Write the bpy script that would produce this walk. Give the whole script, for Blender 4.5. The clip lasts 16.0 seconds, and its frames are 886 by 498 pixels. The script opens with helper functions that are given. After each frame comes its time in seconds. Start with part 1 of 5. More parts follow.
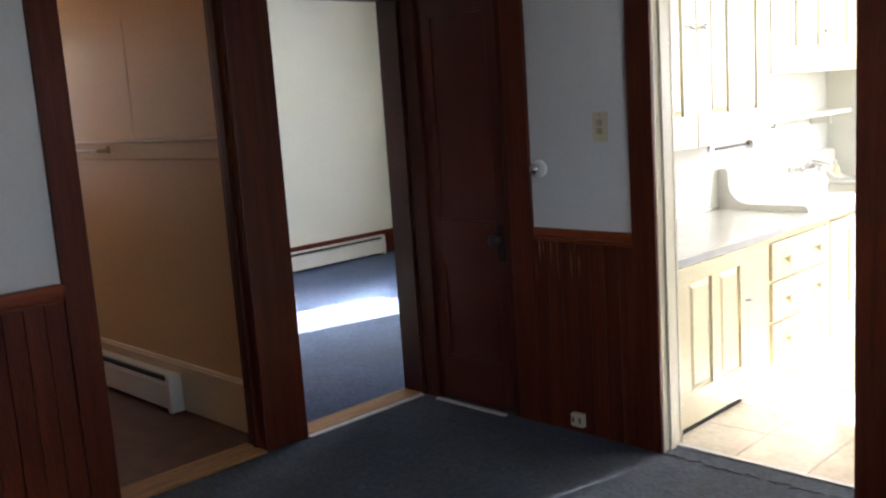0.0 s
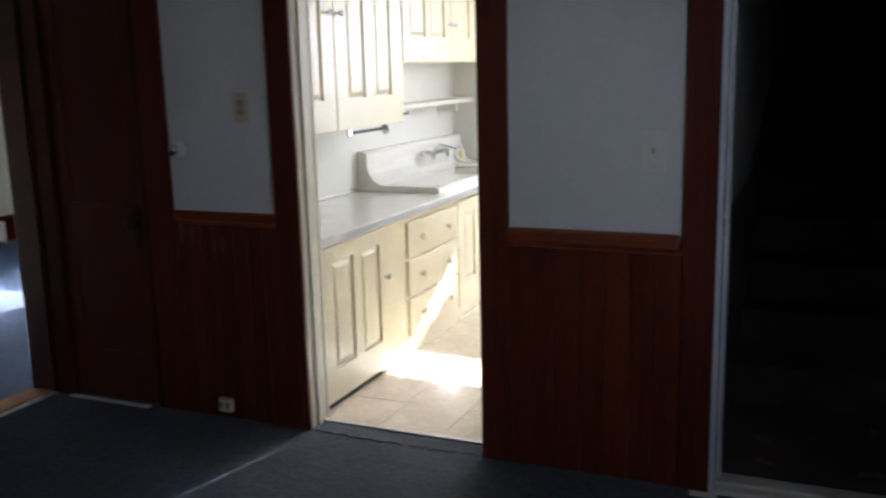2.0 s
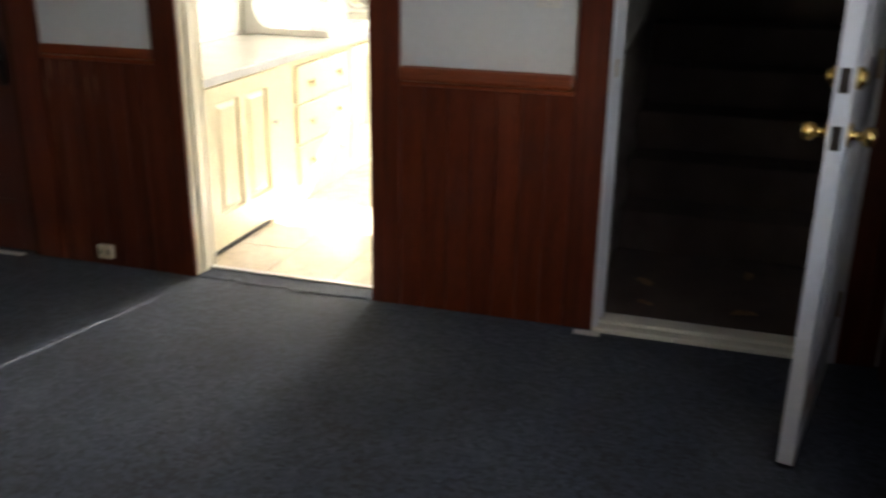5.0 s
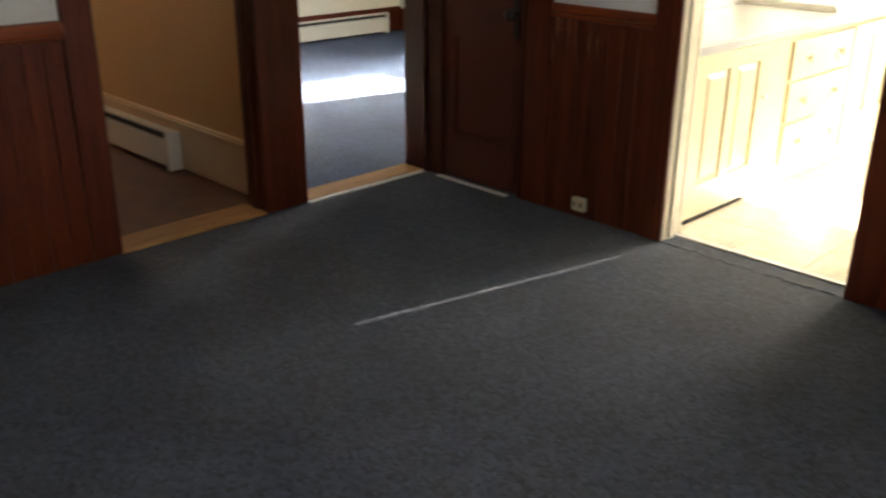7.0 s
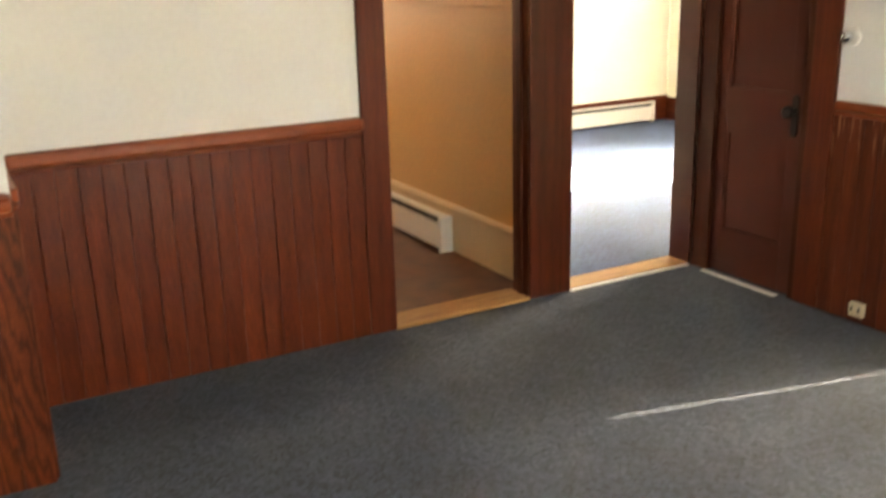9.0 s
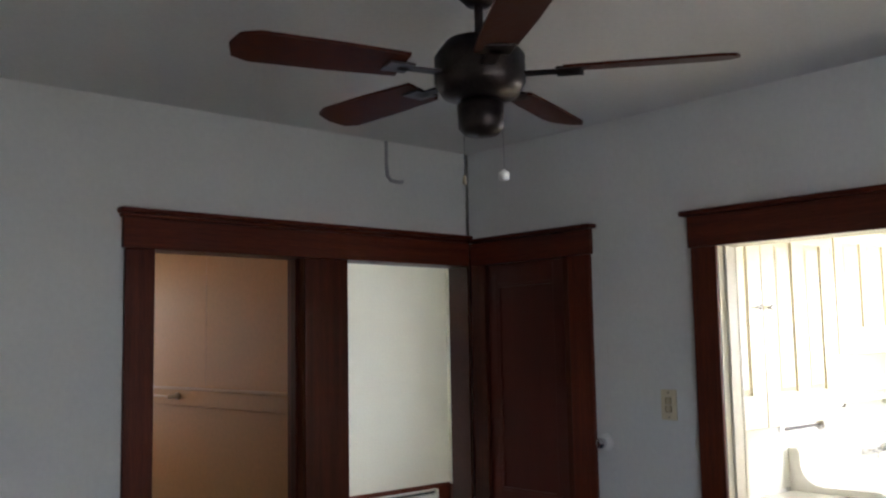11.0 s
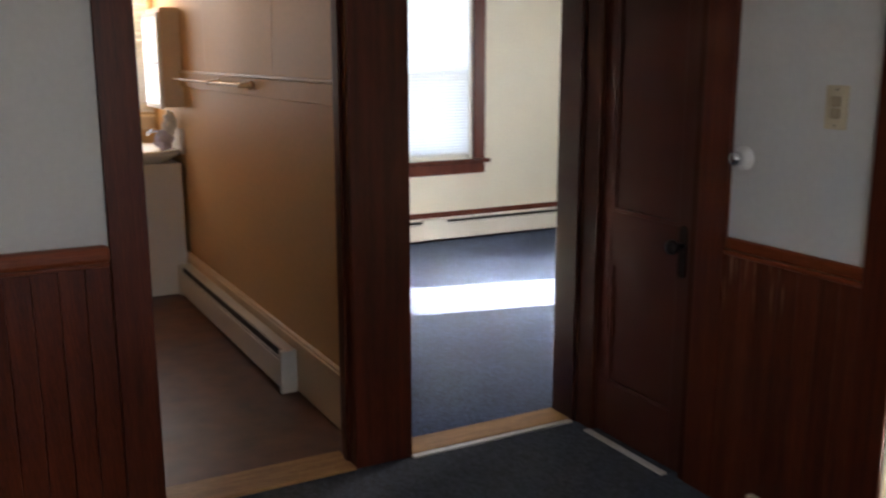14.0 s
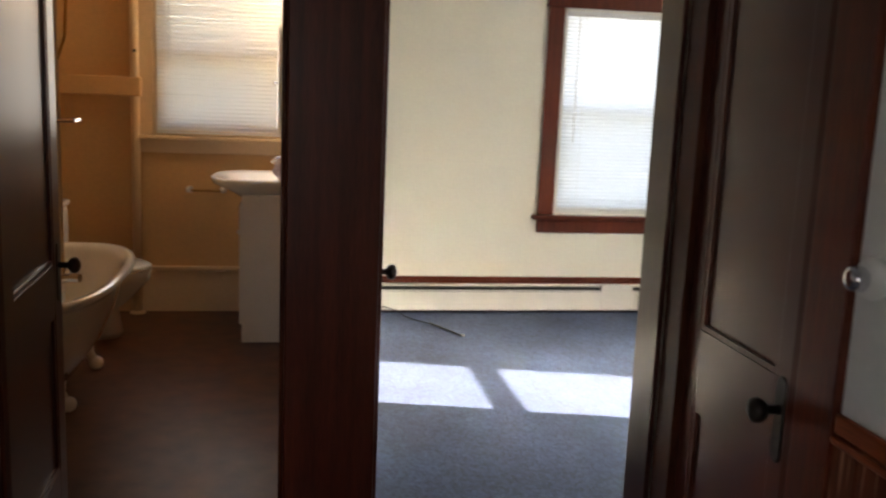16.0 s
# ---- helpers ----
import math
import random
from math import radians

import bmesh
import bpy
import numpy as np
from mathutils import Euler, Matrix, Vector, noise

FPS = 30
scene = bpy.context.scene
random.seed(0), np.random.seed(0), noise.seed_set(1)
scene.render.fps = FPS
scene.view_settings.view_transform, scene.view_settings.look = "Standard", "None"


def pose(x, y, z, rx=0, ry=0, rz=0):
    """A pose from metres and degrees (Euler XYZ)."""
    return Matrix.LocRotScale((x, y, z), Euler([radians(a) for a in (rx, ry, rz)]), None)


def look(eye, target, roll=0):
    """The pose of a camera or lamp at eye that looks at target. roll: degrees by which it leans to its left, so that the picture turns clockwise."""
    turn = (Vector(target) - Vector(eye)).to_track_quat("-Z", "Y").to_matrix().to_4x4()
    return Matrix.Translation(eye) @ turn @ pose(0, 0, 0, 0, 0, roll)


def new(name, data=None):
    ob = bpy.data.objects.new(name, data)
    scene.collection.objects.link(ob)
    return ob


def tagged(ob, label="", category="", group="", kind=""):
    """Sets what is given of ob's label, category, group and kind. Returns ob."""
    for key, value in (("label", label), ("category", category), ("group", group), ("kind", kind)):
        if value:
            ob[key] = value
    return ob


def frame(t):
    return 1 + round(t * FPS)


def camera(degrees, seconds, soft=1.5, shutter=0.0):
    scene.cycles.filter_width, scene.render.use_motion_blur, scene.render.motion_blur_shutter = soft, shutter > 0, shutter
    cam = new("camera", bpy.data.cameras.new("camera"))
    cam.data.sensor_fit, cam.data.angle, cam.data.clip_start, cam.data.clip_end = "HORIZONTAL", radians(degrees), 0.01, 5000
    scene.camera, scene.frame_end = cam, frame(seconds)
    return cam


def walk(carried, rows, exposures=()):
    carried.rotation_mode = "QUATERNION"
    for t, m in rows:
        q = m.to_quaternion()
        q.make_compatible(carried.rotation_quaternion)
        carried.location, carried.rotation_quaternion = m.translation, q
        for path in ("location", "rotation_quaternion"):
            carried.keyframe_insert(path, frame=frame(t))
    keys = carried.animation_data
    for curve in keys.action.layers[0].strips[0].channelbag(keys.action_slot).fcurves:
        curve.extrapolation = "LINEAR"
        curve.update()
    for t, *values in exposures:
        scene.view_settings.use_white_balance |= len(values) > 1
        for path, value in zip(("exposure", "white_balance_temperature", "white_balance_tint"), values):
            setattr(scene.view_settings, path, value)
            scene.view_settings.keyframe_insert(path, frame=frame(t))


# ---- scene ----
cam = camera(51.1, 16.0, soft=2.2, shutter=0.4)
PATH = [
    (0, (-3.194, -3.465, 1.534), (-1.813, -2.055, 1.212), -3.9),
    (0.5, (-3.212, -3.467, 1.532), (-1.763, -2.138, 1.166), -3.0),
    (1, (-3.242, -3.471, 1.538), (-1.616, -2.36, 1.19), -2.1),
    (1.5, (-3.213, -3.465, 1.534), (-1.502, -2.492, 1.175), -1.5),
    (2, (-3.194, -3.472, 1.525), (-1.398, -2.685, 1.134), -1.4),
    (2.5, (-3.159, -3.484, 1.516), (-1.298, -2.934, 1.032), -1.2),
    (3, (-3.143, -3.495, 1.503), (-1.273, -3.187, 0.864), -0.7),
    (3.2, (-3.128, -3.497, 1.494), (-1.266, -3.228, 0.815), -0.7),
    (4.2, (-3.135, -3.485, 1.455), (-1.245, -3.419, 0.775), -0.2),
    (5.3, (-3.144, -3.462, 1.424), (-1.417, -2.728, 0.731), 1.0),
    (5.5, (-3.143, -3.447, 1.444), (-1.452, -2.654, 0.73), 1.0),
    (6, (-3.148, -3.42, 1.437), (-1.572, -2.439, 0.691), 1.4),
    (6.5, (-3.167, -3.412, 1.401), (-1.702, -2.268, 0.665), 1.4),
    (7, (-3.22, -3.39, 1.424), (-1.915, -2.068, 0.681), 0.4),
    (7.5, (-3.257, -3.386, 1.428), (-2.133, -1.902, 0.696), -0.3),
    (8, (-3.287, -3.373, 1.449), (-2.336, -1.767, 0.73), -1.0),
    (8.5, (-3.315, -3.37, 1.455), (-2.481, -1.687, 0.77), -1.6),
    (9, (-3.312, -3.415, 1.499), (-2.399, -1.732, 0.922), -1.6),
    (9.5, (-3.299, -3.42, 1.583), (-2.165, -1.8, 1.283), -0.6),
    (9.7, (-3.307, -3.426, 1.605), (-2.095, -1.844, 1.445), -1.0),
    (10.4, (-3.295, -3.44, 1.63), (-1.98, -1.93, 1.86), -1.0),
    (11.1, (-3.26, -3.46, 1.645), (-1.92, -1.97, 1.83), -1.1),
    (11.8, (-3.221, -3.471, 1.641), (-1.883, -1.991, 1.506), -1.1),
    (12, (-3.195, -3.447, 1.606), (-1.864, -1.971, 1.375), -0.5),
    (12.5, (-3.105, -3.407, 1.559), (-1.799, -1.929, 1.226), -1.5),
    (13, (-2.859, -3.236, 1.5), (-1.536, -1.787, 1.113), 2.1),
    (13.5, (-2.613, -3.107, 1.511), (-1.389, -1.583, 1.091), 0.8),
    (14, (-2.238, -2.991, 1.523), (-1.312, -1.267, 1.11), -0.1),
    (14.5, (-1.934, -2.786, 1.485), (-1.187, -0.975, 1.08), -0.0),
    (15, (-1.591, -2.604, 1.518), (-0.883, -0.767, 1.162), 0.6),
    (15.5, (-1.216, -2.47, 1.517), (-0.651, -0.586, 1.152), 0.8),
    (16, (-1.002, -2.273, 1.496), (-0.664, -0.333, 1.147), 2.4),
]
EXPO = [(0, 3.62, 5500, 16), (0.5, 3.33, 5450, 16), (1.5, 2.92, 5450, 16), (2.2, 2.59, 5250, 16), (3.2, 3.2, 5700, 15), (5.3, 3.83, 6250, 13), (6.0, 3.95, 6400, 13), (7.0, 3.95, 6700, 12), (7.5, 4.7, 6850, 12), (8.0, 5.46, 7400, 11), (8.5, 5.68, 7800, 11), (9.2, 5.64, 7800, 11), (9.7, 5.0, 6800, 11), (11.8, 3.39, 5520, 16), (13.5, 3.15, 5450, 16), (14.0, 3.58, 6200, 18), (14.5, 3.87, 6200, 17), (15.4, 3.63, 6400, 16), (16.0, 3.29, 6600, 16)]
walk(cam, [(t, look(eye, target, roll)) for t, eye, target, roll in PATH], EXPO)

# ---- light ----
SUN_DIR = Vector((-0.975, 0.2223, -0.45)).normalized()
world = bpy.data.worlds.new("sky_world")
scene.world = world
world.use_nodes = True
wn = world.node_tree.nodes
sky = wn.new("ShaderNodeTexSky")
sky.sky_type = "NISHITA"
sky.sun_disc = False
sky.sun_elevation = radians(24.2)
sky.sun_rotation = radians(102.8)
sky.air_density, sky.dust_density = 1.0, 1.5
wn["Background"].inputs["Strength"].default_value = 0.11
world.node_tree.links.new(sky.outputs["Color"], wn["Background"].inputs["Color"])

sun_data = bpy.data.lights.new("sun", "SUN")
sun_data.energy, sun_data.angle, sun_data.color = 5.0, radians(0.3), (1.0, 0.93, 0.82)
sun_ob = new("sun", sun_data)
sun_ob.matrix_world = look((20, -4.5, 9), Vector((20, -4.5, 9)) + SUN_DIR)


def window_light(name, eye, target, w, h, power, color):
    d = bpy.data.lights.new(name, "AREA")
    d.shape, d.size, d.size_y, d.energy, d.color = "RECTANGLE", w, h, power, color
    ob = new(name, d)
    ob.matrix_world = look(eye, target)
    return ob


window_light("window_light_bedroom_east", (3.12, 1.385, 1.42), (0, 1.385, 1.2), 0.66, 1.2, 2.5, (0.97, 0.97, 0.96))
window_light("window_light_bedroom_north", (1.205, 3.81, 1.35), (1.205, 0, 1.1), 0.8, 1.3, 0.34, (0.95, 0.98, 1.0))
window_light("window_light_bath", (-1.365, 3.63, 1.6), (-1.365, 0, 1.6), 0.82, 0.92, 0.56, (1.0, 0.93, 0.8))
window_light("window_light_kitchen", (3.05, -2.15, 1.5), (0.3, -1.75, 0.75), 0.9, 1.05, 5.4, (1.0, 0.965, 0.90))
window_light("window_light_dining", (-1.8, -3.96, 1.62), (-2.0, 0, 0.9), 1.5, 0.85, 0.41, (0.95, 0.92, 1.0))
bulb_data = bpy.data.lights.new("bathroom_bulb_light", "POINT")
bulb_data.energy, bulb_data.shadow_soft_size, bulb_data.color = 0.6, 0.025, (1.0, 0.78, 0.52)
bulb_ob = new("bathroom_bulb_light", bulb_data)
bulb_ob.matrix_world = Matrix.Translation((-1.06, 3.34, 2.02))


# ---- materials ----
def mat(name, base, rough=0.6, metal=0.0, var=0.12, scale=6.0, fine=90.0, bump=0.15, stretch=(1, 1, 1), stain=None, coat=0.0, island=0.0):
    """Principled surface with a broad and a fine variation of its colour, roughness and relief."""
    m = bpy.data.materials.new(name)
    m.use_nodes = True
    n, l = m.node_tree.nodes, m.node_tree.links
    b = n["Principled BSDF"]
    b.inputs["Metallic"].default_value = metal
    b.inputs["Coat Weight"].default_value = coat
    tc = n.new("ShaderNodeTexCoord")
    mp = n.new("ShaderNodeMapping")
    mp.inputs["Scale"].default_value = stretch
    l.new(tc.outputs["Object"], mp.inputs["Vector"])
    big, small = n.new("ShaderNodeTexNoise"), n.new("ShaderNodeTexNoise")
    big.inputs["Scale"].default_value, big.inputs["Detail"].default_value = scale, 4
    small.inputs["Scale"].default_value, small.inputs["Detail"].default_value = fine, 3
    l.new(mp.outputs[0], big.inputs["Vector"])
    l.new(mp.outputs[0], small.inputs["Vector"])
    mixf = n.new("ShaderNodeMath")
    mixf.operation = "MULTIPLY_ADD"
    mixf.inputs[1].default_value = 0.5
    half = n.new("ShaderNodeMath")
    half.operation = "MULTIPLY"
    half.inputs[1].default_value = 0.5
    l.new(small.outputs["Fac"], half.inputs[0])
    l.new(big.outputs["Fac"], mixf.inputs[0])
    l.new(half.outputs[0], mixf.inputs[2])
    ramp = n.new("ShaderNodeValToRGB")
    lo = [c * (1 - var) for c in (stain or base)]
    hi = [min(1, c * (1 + var)) for c in base]
    ramp.color_ramp.elements[0].position, ramp.color_ramp.elements[1].position = 0.32, 0.66
    ramp.color_ramp.elements[0].color, ramp.color_ramp.elements[1].color = (*lo, 1), (*hi, 1)
    l.new(mixf.outputs[0], ramp.inputs["Fac"])
    out = ramp.outputs["Color"]
    if island:
        info = n.new("ShaderNodeObjectInfo")
        rng = n.new("ShaderNodeMapRange")
        rng.inputs["To Min"].default_value, rng.inputs["To Max"].default_value = 1 - island, 1 + island
        l.new(info.outputs["Random"], rng.inputs["Value"])
        hsv = n.new("ShaderNodeHueSaturation")
        l.new(rng.outputs[0], hsv.inputs["Value"])
        l.new(out, hsv.inputs["Color"])
        out = hsv.outputs["Color"]
        off = n.new("ShaderNodeVectorMath")
        off.operation = "SCALE"
        off.inputs[0].default_value = (7.3, 3.1, 11.7)
        l.new(info.outputs["Random"], off.inputs["Scale"])
        l.new(off.outputs[0], mp.inputs["Location"])
    l.new(out, b.inputs["Base Color"])
    rr = n.new("ShaderNodeMapRange")
    rr.inputs["To Min"].default_value, rr.inputs["To Max"].default_value = max(0.02, rough - 0.1), min(1, rough + 0.1)
    l.new(big.outputs["Fac"], rr.inputs["Value"])
    l.new(rr.outputs[0], b.inputs["Roughness"])
    if bump:
        bp = n.new("ShaderNodeBump")
        bp.inputs["Strength"].default_value, bp.inputs["Distance"].default_value = bump, 0.004
        l.new(mixf.outputs[0], bp.inputs["Height"])
        l.new(bp.outputs[0], b.inputs["Normal"])
    return m


def wood(name, dark, light, stretch, rough=0.4, coat=0.04, island=0.12, rings=5.0, figure=0.3, spec=0.28, bump=0.08):
    """Varnished wood with long grain along one axis."""
    m = mat(name, light, rough, 0, 0.15, rings, 60, bump, stretch, stain=dark, coat=coat, island=island)
    n, l = m.node_tree.nodes, m.node_tree.links
    b = n["Principled BSDF"]
    b.inputs["Coat Roughness"].default_value = 0.25
    b.inputs["Specular IOR Level"].default_value = spec
    wave = n.new("ShaderNodeTexWave")
    wave.inputs["Scale"].default_value, wave.inputs["Distortion"].default_value = rings * 1.6, 9.0
    wave.bands_direction = "DIAGONAL"
    wave.inputs["Detail"].default_value, wave.inputs["Detail Scale"].default_value = 3.0, 1.4
    mp = [q for q in n if q.bl_idname == "ShaderNodeMapping"][0]
    l.new(mp.outputs[0], wave.inputs["Vector"])
    mix = n.new("ShaderNodeMix")
    mix.data_type, mix.blend_type = "RGBA", "MULTIPLY"
    fac = n.new("ShaderNodeMath")
    fac.operation = "MULTIPLY"
    fac.inputs[1].default_value = figure
    l.new(wave.outputs["Fac"], fac.inputs[0])
    l.new(fac.outputs[0], mix.inputs["Factor"])
    src = b.inputs["Base Color"].links[0].from_socket
    l.new(src, mix.inputs[6])
    mix.inputs[7].default_value = (0.36, 0.25, 0.2, 1)
    l.new(mix.outputs[2], b.inputs["Base Color"])
    return m


W_D, W_L = (0.066, 0.0105, 0.0035), (0.138, 0.0255, 0.0068)
WOOD_Z = wood("varnished_wood_upright", W_D, W_L, (9, 9, 0.3))
WOOD_X = wood("varnished_wood_along_x", W_D, W_L, (0.3, 9, 9))
WOOD_Y = wood("varnished_wood_along_y", W_D, W_L, (9, 0.3, 9))
OAK_Z = wood("red_oak_boards", (0.080, 0.0125, 0.003), (0.160, 0.0282, 0.0064), (8, 8, 0.8), rough=0.4, island=0.1, rings=3.2, figure=0.32)
OAK_FIGURED = wood("cathedral_grain_oak", (0.085, 0.016, 0.004), (0.17, 0.036, 0.009), (5, 5, 0.9), rough=0.4, island=0.05, rings=2.6, figure=0.85)
def worn(m, z0, z1, tint, cut, stretch):
    """Pale scratches and rubbed varnish between two heights."""
    n, l = m.node_tree.nodes, m.node_tree.links
    b = n["Principled BSDF"]
    src = b.inputs["Base Color"].links[0].from_socket
    geo = n.new("ShaderNodeNewGeometry")
    sep = n.new("ShaderNodeSeparateXYZ")
    l.new(geo.outputs["Position"], sep.inputs[0])
    ns = n.new("ShaderNodeTexNoise")
    ns.inputs["Scale"].default_value, ns.inputs["Detail"].default_value = 1.0, 5
    mp = n.new("ShaderNodeMapping")
    mp.inputs["Scale"].default_value = stretch
    l.new(geo.outputs["Position"], mp.inputs["Vector"])
    l.new(mp.outputs[0], ns.inputs["Vector"])
    band = n.new("ShaderNodeMapRange")
    band.interpolation_type = "SMOOTHSTEP"
    band.inputs["From Min"].default_value, band.inputs["From Max"].default_value = z0, z1
    l.new(sep.outputs["Z"], band.inputs["Value"])
    edge = n.new("ShaderNodeMapRange")
    edge.inputs["From Min"].default_value, edge.inputs["From Max"].default_value = cut, cut + 0.06
    l.new(ns.outputs["Fac"], edge.inputs["Value"])
    mul = n.new("ShaderNodeMath")
    mul.operation = "MULTIPLY"
    l.new(band.outputs[0], mul.inputs[0])
    l.new(edge.outputs[0], mul.inputs[1])
    mix = n.new("ShaderNodeMix")
    mix.data_type = "RGBA"
    l.new(mul.outputs[0], mix.inputs["Factor"])
    l.new(src, mix.inputs[6])
    mix.inputs[7].default_value = (*tint, 1)
    l.new(mix.outputs[2], b.inputs["Base Color"])
    return m


OAK_WORN = worn(wood("scratched_red_boards", (0.06, 0.0115, 0.0045), (0.135, 0.028, 0.009), (8, 8, 0.3), rough=0.36, island=0.2, rings=3.6), 0.66, 0.80, (0.34, 0.17, 0.10), 0.60, (30, 70, 3))
DOOR_WOOD = wood("dark_door_wood", (0.045, 0.011, 0.005), (0.08, 0.020, 0.008), (9, 9, 0.3), rough=0.45, coat=0.0, figure=0.25, spec=0.14)
# casing wood darkened part-way to the backlit look of the doorway post
CASING_BACKLIT = wood("backlit_casing_wood", (0.05, 0.008, 0.0035), (0.103, 0.019, 0.0065), (9, 9, 0.3), rough=0.36, coat=0.0, figure=0.1, spec=0.26, bump=0.04)
DOOR_RUBBED = mat("rubbed_door_varnish", (0.082, 0.0175, 0.0084), 0.3, var=0.04, scale=2.5, fine=60, bump=0.0, stretch=(5, 5, 0.35), stain=(0.068, 0.014, 0.0066))
for link in list(DOOR_RUBBED.node_tree.nodes["Principled BSDF"].inputs["Roughness"].links):
    DOOR_RUBBED.node_tree.links.remove(link)
DOOR_RUBBED.node_tree.nodes["Principled BSDF"].inputs["Roughness"].default_value = 0.31
DOOR_RUBBED.node_tree.nodes["Principled BSDF"].inputs["Specular IOR Level"].default_value = 0.42
JAMB_WORN = mat("rubbed_jamb_varnish", (0.060, 0.0155, 0.0085), 0.36, var=0.1, scale=5, fine=70, bump=0.02, stretch=(1, 1, 0.5), stain=(0.046, 0.0088, 0.0046))
JAMB_WORN.node_tree.nodes["Principled BSDF"].inputs["Specular IOR Level"].default_value = 0.3
SILL_DARK = wood("dark_polished_sill_wood", (0.022, 0.010, 0.007), (0.05, 0.02, 0.013), (0.3, 9, 9), rough=0.36, figure=0.2, spec=0.3)
# chair rail: glossy wood, paler to carry the light on its rounded top
RAIL_LIT_X = wood("polished_lit_rail_wood_x", (0.15, 0.027, 0.007), (0.28, 0.062, 0.017), (0.3, 9, 9), rough=0.3, figure=0.25, spec=0.5)
RAIL_LIT_Y = wood("polished_lit_rail_wood_y", (0.15, 0.027, 0.007), (0.28, 0.062, 0.017), (9, 0.3, 9), rough=0.3, figure=0.25, spec=0.5)
GOLD_X = wood("worn_threshold_wood", (0.30, 0.15, 0.05), (0.52, 0.29, 0.11), (0.8, 10, 10), rough=0.5, coat=0.05)
PLASTER = mat("white_plaster", (0.74, 0.73, 0.69), 0.75, var=0.04, scale=1.3, fine=45, bump=0.08)
BED_WALL = mat("cream_wall_paint", (0.78, 0.74, 0.60), 0.7, var=0.05, scale=1.1, fine=50, bump=0.2)
BATH_WALL = mat("tan_gloss_paint", (0.64, 0.405, 0.18), 0.5, var=0.07, scale=1.5, fine=40, bump=0.15)
BATH_TRIM = mat("tan_trim_paint", (0.70, 0.53, 0.32), 0.35, var=0.06, scale=3, fine=60, bump=0.1)
CEILING_M = mat("ceiling_paint", (0.72, 0.71, 0.68), 0.85, var=0.05, scale=1.0, fine=60, bump=0.3)
CREAM = mat("cream_cabinet_paint", (0.82, 0.74, 0.52), 0.32, var=0.06, scale=3, fine=70, bump=0.12)
KIT_WALL = mat("kitchen_white_paint", (0.80, 0.79, 0.72), 0.5, var=0.04, scale=1.5, fine=60, bump=0.12)
WHITE_TRIM = mat("white_trim_paint", (0.78, 0.75, 0.66), 0.42, var=0.06, scale=4, fine=80, bump=0.12)
JAMB_CREAM = mat("cream_jamb_paint", (0.82, 0.76, 0.60), 0.4, var=0.05, scale=4, fine=80, bump=0.1)
COUNTER_M = mat("pale_laminate", (0.80, 0.78, 0.71), 0.2, var=0.03, scale=5, fine=140, bump=0.01)
PORCELAIN = mat("white_enamel", (0.82, 0.80, 0.74), 0.12, var=0.03, scale=4, fine=40, bump=0.02, coat=0.4)
CHROME = mat("chrome", (0.72, 0.72, 0.74), 0.12, 1.0, var=0.06, scale=9, fine=90, bump=0.02)
BRASS = mat("polished_brass", (0.72, 0.50, 0.17), 0.2, 1.0, var=0.1, scale=20, fine=90, bump=0.03)
DARK_METAL = mat("blackened_bronze", (0.045, 0.035, 0.03), 0.35, 0.8, var=0.25, scale=25, fine=120, bump=0.08)
HEATER = mat("enamelled_heater_steel", (0.72, 0.69, 0.60), 0.35, var=0.06, scale=4, fine=60, bump=0.06)
# near-black for heater and socket slots, and painted shade under the cabinet door
SLOT_DARK = mat("dark_slots_and_gap_shade", (0.03, 0.028, 0.025), 0.7, var=0.2, scale=10, fine=60, bump=0.1)
IVORY = mat("ivory_plastic", (0.72, 0.63, 0.42), 0.35, var=0.06, scale=18, fine=120, bump=0.04)
IVORY_D = mat("aged_ivory_plastic", (0.50, 0.40, 0.24), 0.4, var=0.08, scale=18, fine=120, bump=0.04)
WHITE_PL = mat("white_plastic", (0.78, 0.77, 0.73), 0.32, var=0.04, scale=12, fine=90, bump=0.03)
DOOR_WHITE = mat("white_painted_door", (0.66, 0.68, 0.72), 0.42, var=0.06, scale=3, fine=50, bump=0.1)
STRIP = mat("pale_metal_strip", (0.72, 0.70, 0.66), 0.45, 0.3, var=0.12, scale=20, fine=90, bump=0.08)
EDGE_METAL = mat("brushed_counter_edging", (0.50, 0.51, 0.53), 0.42, 0.5, var=0.08, scale=9, fine=90, bump=0.04)
TUBE_GREY = mat("matt_grey", (0.42, 0.41, 0.42), 0.7, var=0.1, scale=20, fine=90, bump=0.1)
BLACK_RUB = mat("black_cable_rubber", (0.02, 0.02, 0.02), 0.5, var=0.2, scale=20, fine=90, bump=0.05)
# stairwell walls and panel: the unlit stairwell's gloom is put into this colour
STAIR_GLOOM = mat("stairwell_gloom", (0.19, 0.155, 0.14), 0.8, var=0.2, scale=2, fine=40, bump=0.2)
STEP_M = mat("worn_dark_stair_carpet", (0.12, 0.09, 0.075), 0.95, var=0.35, scale=7, fine=200, bump=0.6)
GROUND_M = mat("winter_lawn", (0.16, 0.15, 0.09), 0.95, var=0.4, scale=0.6, fine=12, bump=0.3)
CLOTH = mat("printed_cloth", (0.55, 0.50, 0.62), 0.9, var=0.35, scale=28, fine=160, bump=0.3, stain=(0.75, 0.72, 0.7))


